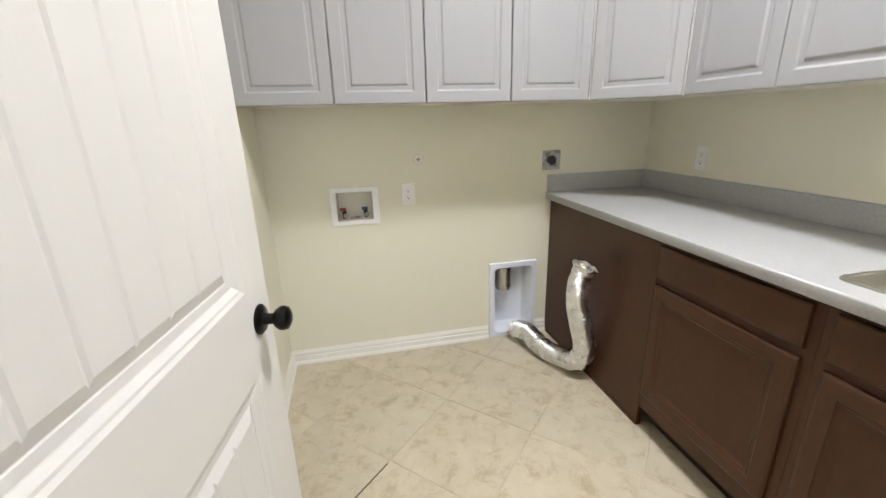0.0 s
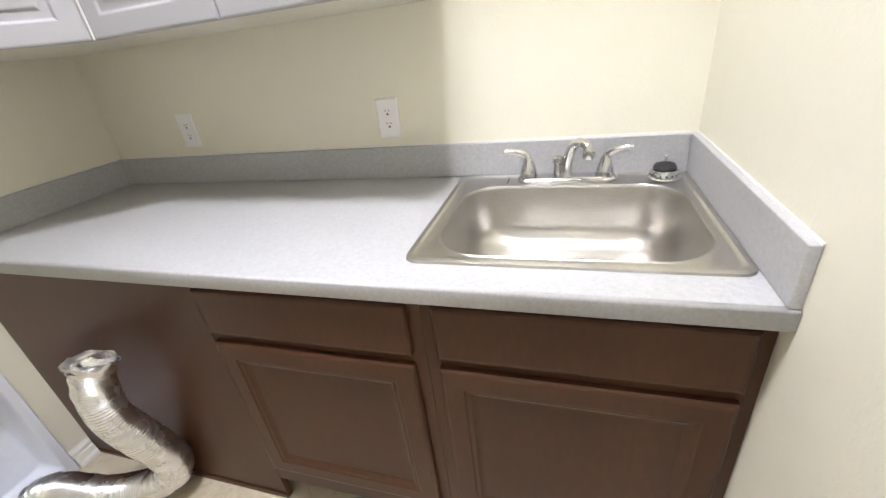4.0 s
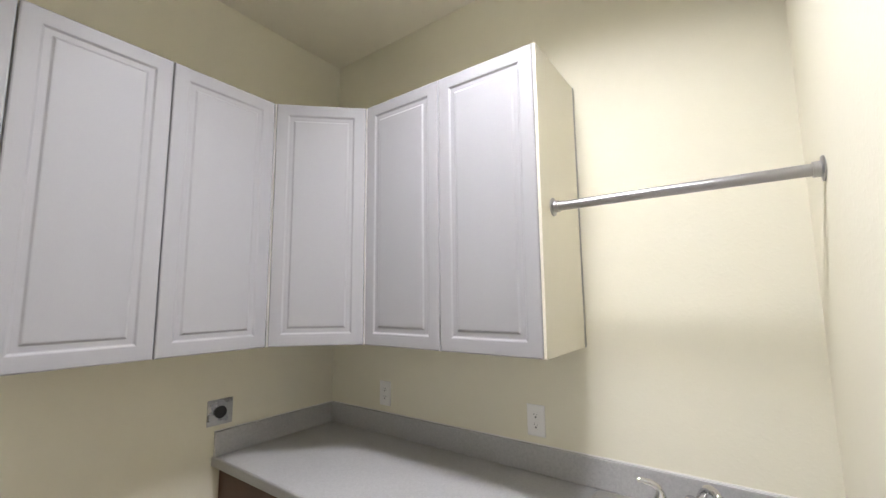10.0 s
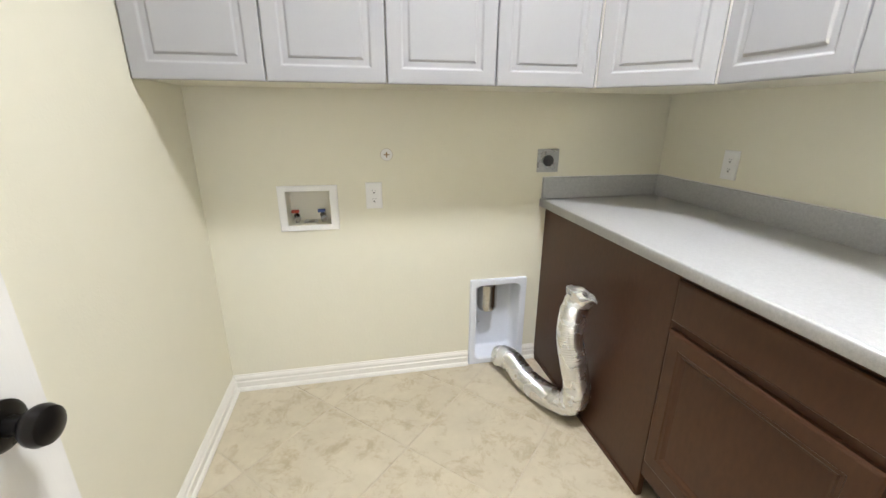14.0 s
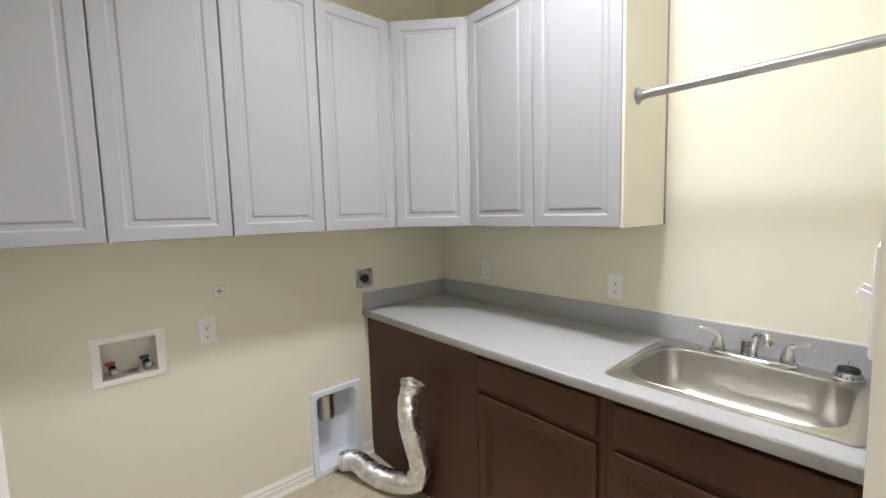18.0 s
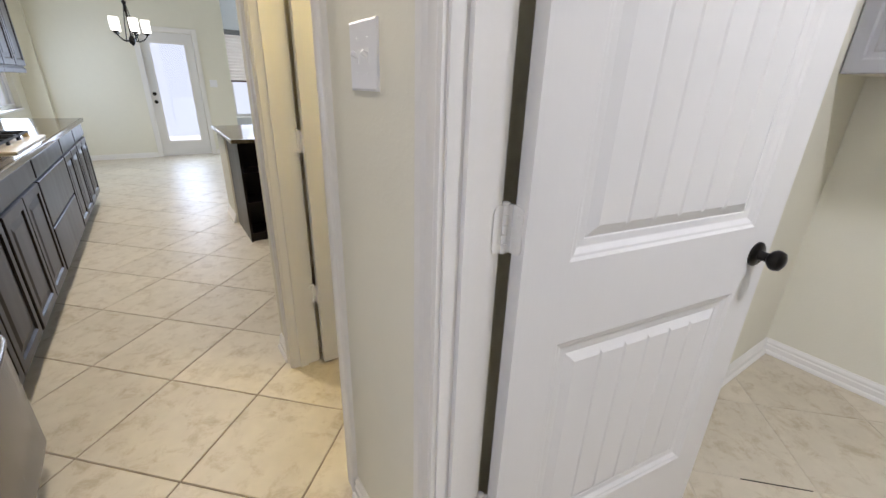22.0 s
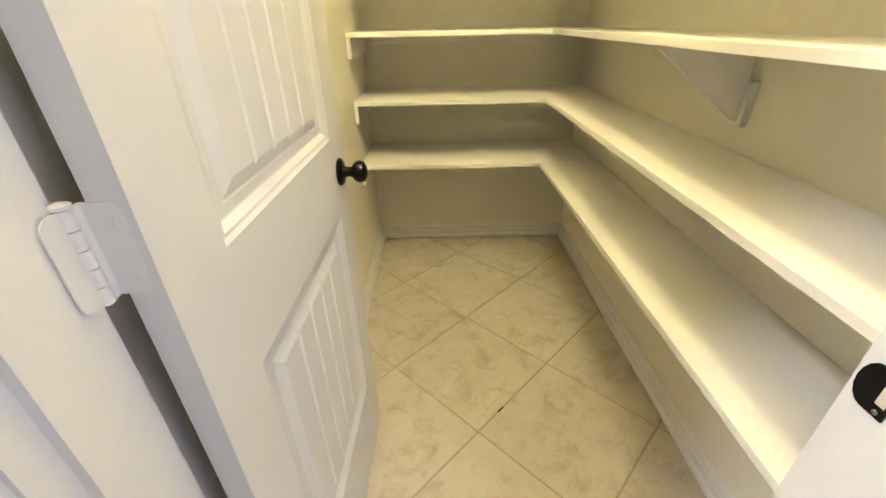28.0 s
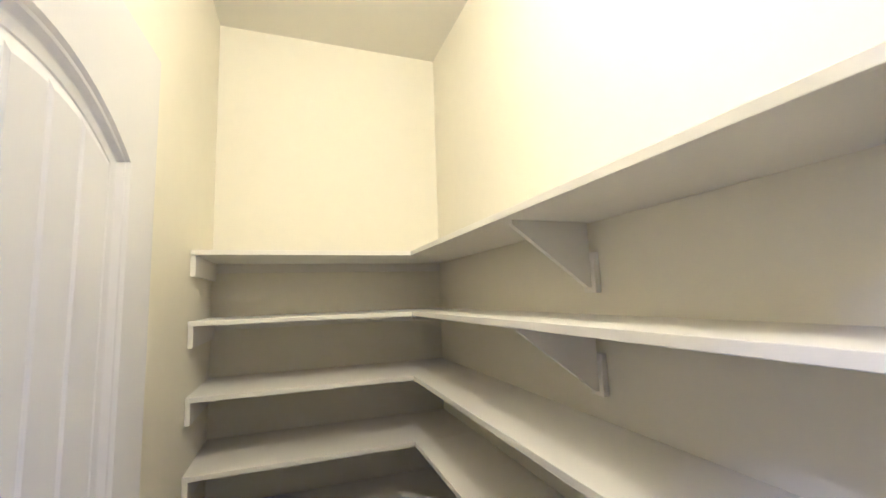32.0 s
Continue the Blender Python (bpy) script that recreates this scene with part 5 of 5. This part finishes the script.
for x in (-3.20, -4.81, -5.30):
    o = thing("kitchen_outlet", pose(x, SOUTH + 0.019, 1.02, 0, 0, 180), "white outlet on the taupe tile backsplash", "outlet", "kitchen outlets")
    part("cover_plate", rings_face(bmesh.new(), 0.0745, 0.121, [(0, 0.006), (0.0005, 0.0015), (0.004, 0.0)], 1, -0.03725, -0.0605), PLATE, o)
    for s in (1, -1):
        part("receptacle", box(-0.0165, 0.0165, -0.0015, 0.001, s * 0.0195 - 0.014, s * 0.0195 + 0.014, 0.004, 2), PLATE, o)
ck = thing("cooktop", (-3.50, -1.015, KZ), "ivory gas cooktop with black cast-iron grates", "cooktop")
part("plate", box(-0.44, 0.44, -0.26, 0.255, 0, 0.012, 0.004, 2), IVORY, ck)
for cx in (-0.29, 0.0, 0.24):
    part("grate", boxes((cx - 0.135, cx + 0.135, -0.225, -0.213, 0.035, 0.047), (cx - 0.135, cx + 0.135, 0.160, 0.172, 0.035, 0.047), (cx - 0.135, cx - 0.123, -0.225, 0.172, 0.035, 0.047), (cx + 0.123, cx + 0.135, -0.225, 0.172, 0.035, 0.047),
              (cx - 0.006, cx + 0.006, -0.225, 0.172, 0.036, 0.050), (cx - 0.135, cx + 0.135, -0.120, -0.108, 0.036, 0.050), (cx - 0.135, cx + 0.135, 0.050, 0.062, 0.036, 0.050),
              (cx - 0.135, cx - 0.120, -0.225, -0.210, 0.012, 0.036), (cx + 0.120, cx + 0.135, -0.225, -0.210, 0.012, 0.036), (cx - 0.135, cx - 0.120, 0.157, 0.172, 0.012, 0.036), (cx + 0.120, cx + 0.135, 0.157, 0.172, 0.012, 0.036)), IRON, ck, "black cast-iron grate")
    for y in (-0.114, 0.056):
        part("burner", lathe([(0.045, 0.012), (0.045, 0.020), (0.034, 0.022), (0.034, 0.030), (0.005, 0.032)], 20, None, "z", (cx, y, 0)), IRON, ck)
for k in range(5):
    part("control_knob", lathe([(0.019, 0.012), (0.019, 0.030), (0.016, 0.034), (0.004, 0.034)], 18, None, "z", (-0.38 - 0.012 * (k % 2), -0.18 + 0.085 * k, 0)), BRASS, ck, "", True)


# ---- kitchen: upper cabinets and hood ----
def espresso_upper(x1, x0, n, label, z0=1.372, z1=2.42):
    c = thing("kitchen_wall_cabinet", (x0, SOUTH, z0), label, "cabinet", "dark kitchen wall cabinets")
    w, h = x1 - x0, z1 - z0
    part("cabinet_body", box(0, w, 0.001, 0.325, 0, h), ESPRESSO, c)
    for k in range(n):
        o = part("cabinet_door", panel_front(w / n - 0.012, h - 0.03, RAISED_ROWS, 0.02), ESPRESSO, c)
        o.matrix_basis = pose(w - k * w / n - 0.006, 0.3455, 0.015, 0, 0, 180)
    part("light_rail", box(0, w, 0.30, 0.335, -0.045, 0.0, 0.004, 2), ESPRESSO, c)
    bm = bmesh.new()
    molding(bm, [(0, 0), (0.348, 0), (0.352, 0.012), (0.375, 0.05), (0.392, 0.06), (0.392, 0.075), (0, 0.075)], (0, 0.001, h), (w, 0.001, h), (0, 1, 0))
    part("crown", bm, ESPRESSO, c, "stepped crown molding")
    return c


espresso_upper(-1.50, -2.22, 2, "espresso raised-panel upper cabinet beside the refrigerator")
espresso_upper(-2.222, -2.96, 2, "espresso raised-panel upper cabinet beside the hood")
espresso_upper(-4.02, -4.82, 2, "espresso raised-panel upper cabinet beyond the hood")
espresso_upper(-4.822, -5.63, 2, "espresso raised-panel upper cabinet at the run's end")
hd = thing("range_hood", (-3.49, SOUTH, 1.665), "espresso wooden range hood with sloped chimney and arched apron", "range hood")
hw, dep = 0.51, 0.50
part("liner", box(-hw + 0.01, hw - 0.01, 0.001, dep - 0.01, 0.0, 0.05), HOODWOOD, hd, "tan hood underside")
bm = bmesh.new()
n = 12
front_lo = [(-hw + 2 * hw * k / n, 0.0 + 0.065 * (1 - (2 * k / n - 1) ** 2)) for k in range(n + 1)]
lo = [bm.verts.new((x, dep, z)) for x, z in front_lo]
hi = [bm.verts.new((x, dep, 0.28)) for x, z in front_lo]
for i in range(n):
    bm.faces.new((lo[i], lo[i + 1], hi[i + 1], hi[i]))
for s in (-1, 1):
    bm.faces.new([bm.verts.new(c) for c in ((s * hw, dep, 0.0), (s * hw, 0.001, 0.0), (s * hw, 0.001, 0.28), (s * hw, dep, 0.28))])
bm.faces.new([bm.verts.new(c) for c in ((-hw, dep, 0.28), (hw, dep, 0.28), (hw, 0.001, 0.28), (-hw, 0.001, 0.28))])
bmesh.ops.remove_doubles(bm, verts=bm.verts, dist=0.0005)
part("apron", bm, ESPRESSO, hd, "arched apron")
for x0, x1 in ((-hw + 0.055, -0.022), (0.022, hw - 0.055)):
    bm, prev = bmesh.new(), None                     # raised fields whose lower edges follow the arch
    for inset, out in ((0.0, 0.0005), (0.004, 0.007), (0.012, 0.010), (0.028, 0.004), (0.034, 0.004)):
        a, b = x0 + inset, x1 - inset
        pts = [(a + (b - a) * k / 8, 0.050 + inset + 0.065 * (1 - ((a + (b - a) * k / 8) / hw) ** 2)) for k in range(9)] + [(b, 0.255 - inset), (a, 0.255 - inset)]
        cur = [bm.verts.new((x, dep + out, z)) for x, z in pts]
        for k in range(len(cur)):
            if prev:
                bm.faces.new((prev[k], prev[(k + 1) % len(cur)], cur[(k + 1) % len(cur)], cur[k]))
        prev = cur
    bm.faces.new(prev)
    part("apron_panel", bm, ESPRESSO, hd, "raised panel with arched lower edge")
part("ledge", box(-hw - 0.018, hw + 0.018, 0.001, dep + 0.03, 0.28, 0.315, 0.006, 2), ESPRESSO, hd)
bm = bmesh.new()
b0 = [bm.verts.new(c) for c in ((-hw + 0.02, dep - 0.01, 0.315), (hw - 0.02, dep - 0.01, 0.315), (hw - 0.02, 0.001, 0.315), (-hw + 0.02, 0.001, 0.315))]
b1 = [bm.verts.new(c) for c in ((-0.30, 0.30, 0.80), (0.30, 0.30, 0.80), (0.30, 0.001, 0.80), (-0.30, 0.001, 0.80))]
for i in range(4):
    bm.faces.new((b0[i], b0[(i + 1) % 4], b1[(i + 1) % 4], b1[i]))
bm.faces.new(b1)
part("chimney", bm, ESPRESSO, hd, "sloped chimney")

# ---- kitchen: tall cabinet and island ----
tc = thing("tall_cabinet", (-2.40, 0.42, 0), "tall espresso cabinet standing beyond the pantry wall", "cabinet")
part("cabinet_body", box(0, 0.62, 0.02, 0.62, 0.10, 2.35, 0.002, 1), ESPRESSO, tc)
o = part("cabinet_door", panel_front(0.61, 1.25, RAISED_ROWS, 0.019), ESPRESSO, tc)
o.matrix_basis = Matrix.Translation((0.005, 0.0, 1.08))
o = part("cabinet_door", panel_front(0.61, 0.94, RAISED_ROWS, 0.019), ESPRESSO, tc)
o.matrix_basis = Matrix.Translation((0.005, 0.0, 0.125))
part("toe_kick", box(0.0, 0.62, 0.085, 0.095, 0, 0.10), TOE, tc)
part("base_shoe", box(0.01, 0.62, 0.070, 0.085, 0, 0.03, 0.003, 1), ESPRESSO, tc)

isl = thing("kitchen_island", (-3.48, 0.43, 0), "espresso kitchen island with open end shelves and stone top", "island")
part("side_panel", box(-0.60, 0.0, 0.0, 0.02, 0.0, 0.858, 0.002, 1), ESPRESSO, isl)
part("side_panel", box(-0.60, 0.0, 0.93, 0.95, 0.0, 0.858, 0.002, 1), ESPRESSO, isl)
part("back_panel", box(-0.62, -0.60, 0.0, 0.95, 0.0, 0.858), ESPRESSO, isl)
part("inner_back", box(-0.31, -0.295, 0.02, 0.93, 0.06, 0.858), ESPRESSO, isl)
part("base", box(-0.595, -0.02, 0.02, 0.93, 0.0, 0.07), ESPRESSO, isl)
for z in (0.33, 0.585):
    part("shelf", box(-0.295, -0.006, 0.02, 0.93, z, z + 0.02), ESPRESSO, isl)
part("rail", box(-0.02, 0.0, 0.02, 0.93, 0.80, 0.858), ESPRESSO, isl)
part("island_top", box(-1.12, 0.10, -0.055, 1.10, 0.860, 0.890, 0.004, 2), GRANITE, isl, "polished stone top")
pw = thing("island_pony_wall", (-4.60, 0.415, 0), "beige pony wall behind the island", "wall", kind="structure")
part("wall_body", box(0.0, 0.48, 0, 1.0, 0, 0.858, 0.01, 2), PAINT, pw)
bm = bmesh.new()
molding(bm, BASE, (0, 0, 0), (0.48, 0, 0), (0, -1, 0))
part("baseboard", bm, TRIM, pw)

# ---- hanging lamps ----
ch = thing("chandelier", (-7.40, -0.135, TOP), "bronze chandelier with lit white glass cylinder shades", "chandelier")
part("canopy", lathe([(0.065, 0.0), (0.062, -0.012), (0.020, -0.028), (0.008, -0.034)], 20), BRONZE, ch, "", True)
part("chain", tube([(0, 0, -0.03), (0, 0, -0.80)], 0.006, 8), BRONZE, ch)
part("stem", lathe([(0.012, -0.78), (0.030, -0.80), (0.014, -0.83), (0.010, -1.20), (0.030, -1.23), (0.045, -1.27), (0.030, -1.30), (0.006, -1.33)], 16), BRONZE, ch, "", True)
for k in range(5):
    a = math.tau * k / 5 + 0.3
    c, s = math.cos(a), math.sin(a)
    arm = part("arm", tube(spline([(0.01 * c, 0.01 * s, -1.25), (0.08 * c, 0.08 * s, -1.275), (0.15 * c, 0.15 * s, -1.24), (0.19 * c, 0.19 * s, -1.19)], 5), 0.008, 8), BRONZE, ch)
    part("brace", tube([(0.012 * c, 0.012 * s, -0.83), (0.05 * c, 0.05 * s, -1.05), (0.075 * c, 0.075 * s, -1.265)], 0.005, 6), BRONZE, ch)
    part("socket_cup", lathe([(0.012, -1.195), (0.038, -1.175), (0.040, -1.165)], 14, None, "z", (0.19 * c, 0.19 * s, 0)), BRONZE, arm)
    part("glass_shade", lathe([(0.034, -1.165), (0.052, -1.15), (0.055, -1.00), (0.050, -1.00)], 18, None, "z", (0.19 * c, 0.19 * s, 0)), LAMP_GLASS, arm, "lit white glass cylinder")
pd = thing("pendant_lamp", (-4.30, 0.985, TOP), "slim pendant lamp with lit white glass cylinder", "pendant lamp")
part("canopy", lathe([(0.06, 0.0), (0.055, -0.015), (0.008, -0.025)], 18), BRONZE, pd)
part("stem", tube([(0, 0, -0.02), (0, 0, -1.33)], 0.006, 8), BRONZE, pd)
part("glass_shade", lathe([(0.020, -1.32), (0.046, -1.33), (0.050, -1.50), (0.042, -1.50)], 18), LAMP_GLASS, pd, "lit white glass cylinder")

# ---- far door, windows, curtain ----
bd = thing("door_back", (-8.80, DY0, 0), "white back door with one tall bright glass pane", "door", kind="structure")
dw = DY1 - DY0
g0, g1, gz0, gz1 = 0.135, dw - 0.135, 0.26, 1.86
part("stile", box(-0.022, 0.022, 0.003, g0, 0.01, DZ1 - 0.003), DOOR, bd)
part("stile", box(-0.022, 0.022, g1, dw - 0.003, 0.01, DZ1 - 0.003), DOOR, bd)
part("rail", box(-0.022, 0.022, g0, g1, 0.01, gz0), DOOR, bd)
part("rail", box(-0.022, 0.022, g0, g1, gz1, DZ1 - 0.003), DOOR, bd)
part("glazing_bead", boxes((0.022, 0.034, g0 - 0.02, g0 + 0.006, gz0 - 0.02, gz1 + 0.02), (0.022, 0.034, g1 - 0.006, g1 + 0.02, gz0 - 0.02, gz1 + 0.02), (0.022, 0.034, g0 + 0.006, g1 - 0.006, gz0 - 0.02, gz0 + 0.006), (0.022, 0.034, g0 + 0.006, g1 - 0.006, gz1 - 0.006, gz1 + 0.02)), TRIM, bd)
o = part("pane", box(-0.004, 0.004, g0, g1, gz0, gz1), GLASS, bd)
o.visible_shadow = False
for z in (0.93, 1.06):
    part("door_knob", lathe([(0.030, 0.0), (0.030, 0.006), (0.012, 0.010), (0.012, 0.03), (0.026, 0.04), (0.024, 0.056), (0.006, 0.062)] if z < 1 else [(0.030, 0.0), (0.030, 0.012), (0.020, 0.020), (0.006, 0.021)], 18, None, "x", (0.022, 0.065, z)), BRONZE, bd, "dark bronze knob", True)
fr2 = thing("door_frame_back", (-8.75, 0, 0), "white casing around the back door", "door frame", kind="structure")
part("casing_side", box(0.0, 0.018, DY0 - 0.075, DY0, 0, DZ1 + 0.075, 0.004, 2), TRIM, fr2)
part("casing_side", box(0.0, 0.018, DY1, DY1 + 0.075, 0, DZ1 + 0.075, 0.004, 2), TRIM, fr2)
part("casing_head", box(0.0, 0.018, DY0, DY1, DZ1, DZ1 + 0.075, 0.004, 2), TRIM, fr2)
switch_plate(-8.744, 0.93, 1.25, 90, 2, "white two-gang switch plate beside the back door")


def window(name, m, w, h, label, rail=True):
    """A sash window in the plane x = 0, y from 0 to w."""
    o = thing(name, m, label, "window", kind="structure")
    part("window_frame", boxes((-0.06, 0.0, 0, 0.045, 0, h), (-0.06, 0.0, w - 0.045, w, 0, h), (-0.06, 0.0, 0.045, w - 0.045, 0, 0.045), (-0.06, 0.0, 0.045, w - 0.045, h - 0.045, h)), TRIM, o)
    if rail:
        part("meeting_rail", box(-0.055, -0.005, 0.045, w - 0.045, h / 2 - 0.02, h / 2 + 0.02), TRIM, o)
    p = part("pane", box(-0.034, -0.028, 0.045, w - 0.045, 0.045, h - 0.045), GLASS, o)
    p.visible_shadow = False
    part("window_sill", box(0.0, 0.075, -0.04, w + 0.04, -0.028, 0.0, 0.004, 2), TRIM, o)
    return o


for i, (y0, y1, z0, z1) in enumerate(WB):
    window("window_%d" % (i + 1), Matrix.Translation((-9.56, y0, z0)), y1 - y0, z1 - z0, "white framed living room window full of daylight", i < 2)
# added unseen window that houses the hall's inferred daylight
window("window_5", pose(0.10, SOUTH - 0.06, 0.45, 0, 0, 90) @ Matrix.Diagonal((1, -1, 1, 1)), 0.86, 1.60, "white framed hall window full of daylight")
window("window_4", pose(WX0, NY - 0.06, WZ0, 0, 0, 90) @ Matrix.Diagonal((1, -1, 1, 1)), WX1 - WX0, WZ1 - WZ0, "white framed kitchen window full of daylight")
for y0, y1 in ((1.33, 2.20), (2.55, 3.45)):
    sd = thing("woven_shade", (-9.49, y0, 2.22), "tan woven window shade lowered halfway", "window shade", "living room shades")
    part("valance", box(0.0, 0.05, -0.02, y1 - y0 + 0.02, -0.085, 0.0, 0.006, 2), VALANCE, sd, "dark grey woven valance")
    vv, ff = [], []
    n = 30
    for k in range(n + 1):
        z, x = -0.08 - 0.83 * k / n, 0.012 + 0.007 * (k % 2)
        vv += [(x, 0.0, z), (x, y1 - y0, z)]
        if k:
            ff.append((2 * k - 2, 2 * k - 1, 2 * k + 1, 2 * k))
    me = bpy.data.meshes.new("fabric")
    me.from_pydata(vv, [], ff)
    me.materials.append(SHADE)
    o = new("fabric", me)
    o.parent = sd
    part("bottom_rail", box(0.006, 0.026, 0.0, y1 - y0, -0.935, -0.905, 0.003, 1), BROWN, sd)
cu = thing("curtain", (-9.40, 2.16, 0.04), "taupe floor-length curtain panel gathered between windows", "curtain")
bm = bmesh.new()
cols = 60
rows_ = ((0.0, 0.42), (1.2, 0.36), (2.4, 0.36), (3.15, 0.40))
grid = []
for z, wd in rows_:
    grid.append([bm.verts.new((0.035 * math.sin(k * 0.75) + 0.008 * math.sin(k * 2.1 + z), wd * k / cols + 0.2 - wd / 2, z)) for k in range(cols + 1)])
for a, b in zip(grid, grid[1:]):
    for k in range(cols):
        f = bm.faces.new((a[k], a[k + 1], b[k + 1], b[k]))
        f.smooth = True
bmesh.ops.solidify(bm, geom=bm.faces[:], thickness=0.003)
part("cloth", bm, CURTAIN, cu)
part("curtain_rod", tube([(0.0, -0.25, 3.17), (0.0, 0.65, 3.17)], 0.014, 12), BRONZE, cu)

# ---- floor ----
D, FX0, FY0 = 0.634, -2.402, -0.243
fl = setting("floor", boxes((-9.6, 2.08, SOUTH - 0.26, LY1 + 0.05, -0.15, -0.0035), (-9.6, COLUMN, LY1 + 0.05, 6.1, -0.15, -0.0035)), GROUT, "tan grout bed under diagonal beige floor tiles", "floor")
part("grout_bed", box(LX0, LX1, HALL + 0.04, LY1, -0.006, -0.0028), GROUT_LIGHT, fl, "pale clean grout")
part("grout_bed", box(PX0, PX1, HALL + 0.06, PY1, -0.006, -0.0028), GROUT_TAN, fl, "tan grout")
side = D / math.sqrt(2) - 0.0055
bm = bmesh.new()
h = side / 2
prev = None
for s, z in ((0.0, -0.008), (0.0, -0.0022), (0.0012, -0.0006), (0.003, 0.0)):
    cur = [bm.verts.new((x, y, z)) for x, y in ((-h + s, -h + s), (h - s, -h + s), (h - s, h - s), (-h + s, h - s))]
    if prev:
        for i in range(4):
            bm.faces.new((prev[i], prev[(i + 1) % 4], cur[(i + 1) % 4], cur[i]))
    prev = cur
bm.faces.new(prev)
def joint_gap(u, v, length, wide, lab):
    """A dark open stretch of a floor joint; u, v count joints along the two diagonals."""
    x, y = FX0 + D * (u + v) / 2, FY0 + D * (u - v) / 2
    o = part("open_joint", box(-length / 2, length / 2, -wide / 2, wide / 2, -0.0032, -0.0012), TOE, fl, lab)
    o.matrix_basis = pose(x, y, 0, 0, 0, 45)


joint_gap(6.70, 1.0, 0.24, 0.004, "dark stretch where grout is missing")
joint_gap(4.29, 0.0, 0.03, 0.007, "small dark chip at a tile edge")
first = None
near, far = [], []
for i in range(-40, 40):
    for j in range(-40, 40):
        # tile centres lie halfway between the joints' crossings
        x, y = FX0 + D / 2 * (i + j + 1), FY0 + D / 2 * (i - j)
        if not (-9.3 < x < 2.0 and SOUTH - 0.05 < y < 2.75):
            continue
        if x < -1.9 and y > 1.6:
            continue
        if y > 0.5 and x > LX1 + 0.1:
            continue
        near.append((x, y))
for x, y in near:
    if first is None:
        first = part("tile", bm, TILE, fl)
        o = first
    else:
        o = again(first, fl, Matrix())
    o.matrix_basis = pose(x, y, 0, 0, 0, 45 + 90 * random.randrange(4))
    # tiles at the outer walls are cut along them
    for co, no in (((0, LY1 + 0.04, 0), (0, 1, 0)), ((0, SOUTH - 0.05, 0), (0, -1, 0)), ((2.05, 0, 0), (1, 0, 0))):
        if (x - co[0]) * no[0] + (y - co[1]) * no[1] > -D / 2 and (no[1] != 1 or x > COLUMN):
            cut = bmesh.new()
            cut.from_mesh(o.data)
            inv = o.matrix_basis.inverted()
            bmesh.ops.bisect_plane(cut, geom=cut.verts[:] + cut.edges[:] + cut.faces[:], plane_co=inv @ Vector(co), plane_no=inv.to_3x3() @ Vector(no), clear_outer=True)
            o.data = bpy.data.meshes.new("tile")
            cut.to_mesh(o.data)
            cut.free()
            o.data.materials.append(TILE)
vv, ff = [], []
for i in range(-40, 40):
    for j in range(-40, 40):
        x, y = FX0 + D / 2 * (i + j + 1), FY0 + D / 2 * (i - j)
        if -9.4 < x < -1.9 and 1.6 < y < 6.0:
            q, k = D / 2 - 0.0046, len(vv)
            vv += [(x - q, y, 0), (x, y - q, 0), (x + q, y, 0), (x, y + q, 0), (x - q, y, -0.006), (x, y - q, -0.006), (x + q, y, -0.006), (x, y + q, -0.006)]
            ff += [(k, k + 1, k + 2, k + 3), (k, k + 1, k + 5, k + 4), (k + 1, k + 2, k + 6, k + 5), (k + 2, k + 3, k + 7, k + 6), (k + 3, k, k + 4, k + 7)]
me = bpy.data.meshes.new("far_tiles")
me.from_pydata(vv, [], ff)
me.materials.append(TILE)
o = new("far_tiles", me)
o.parent = fl
tagged(o, "", kind="stuff")
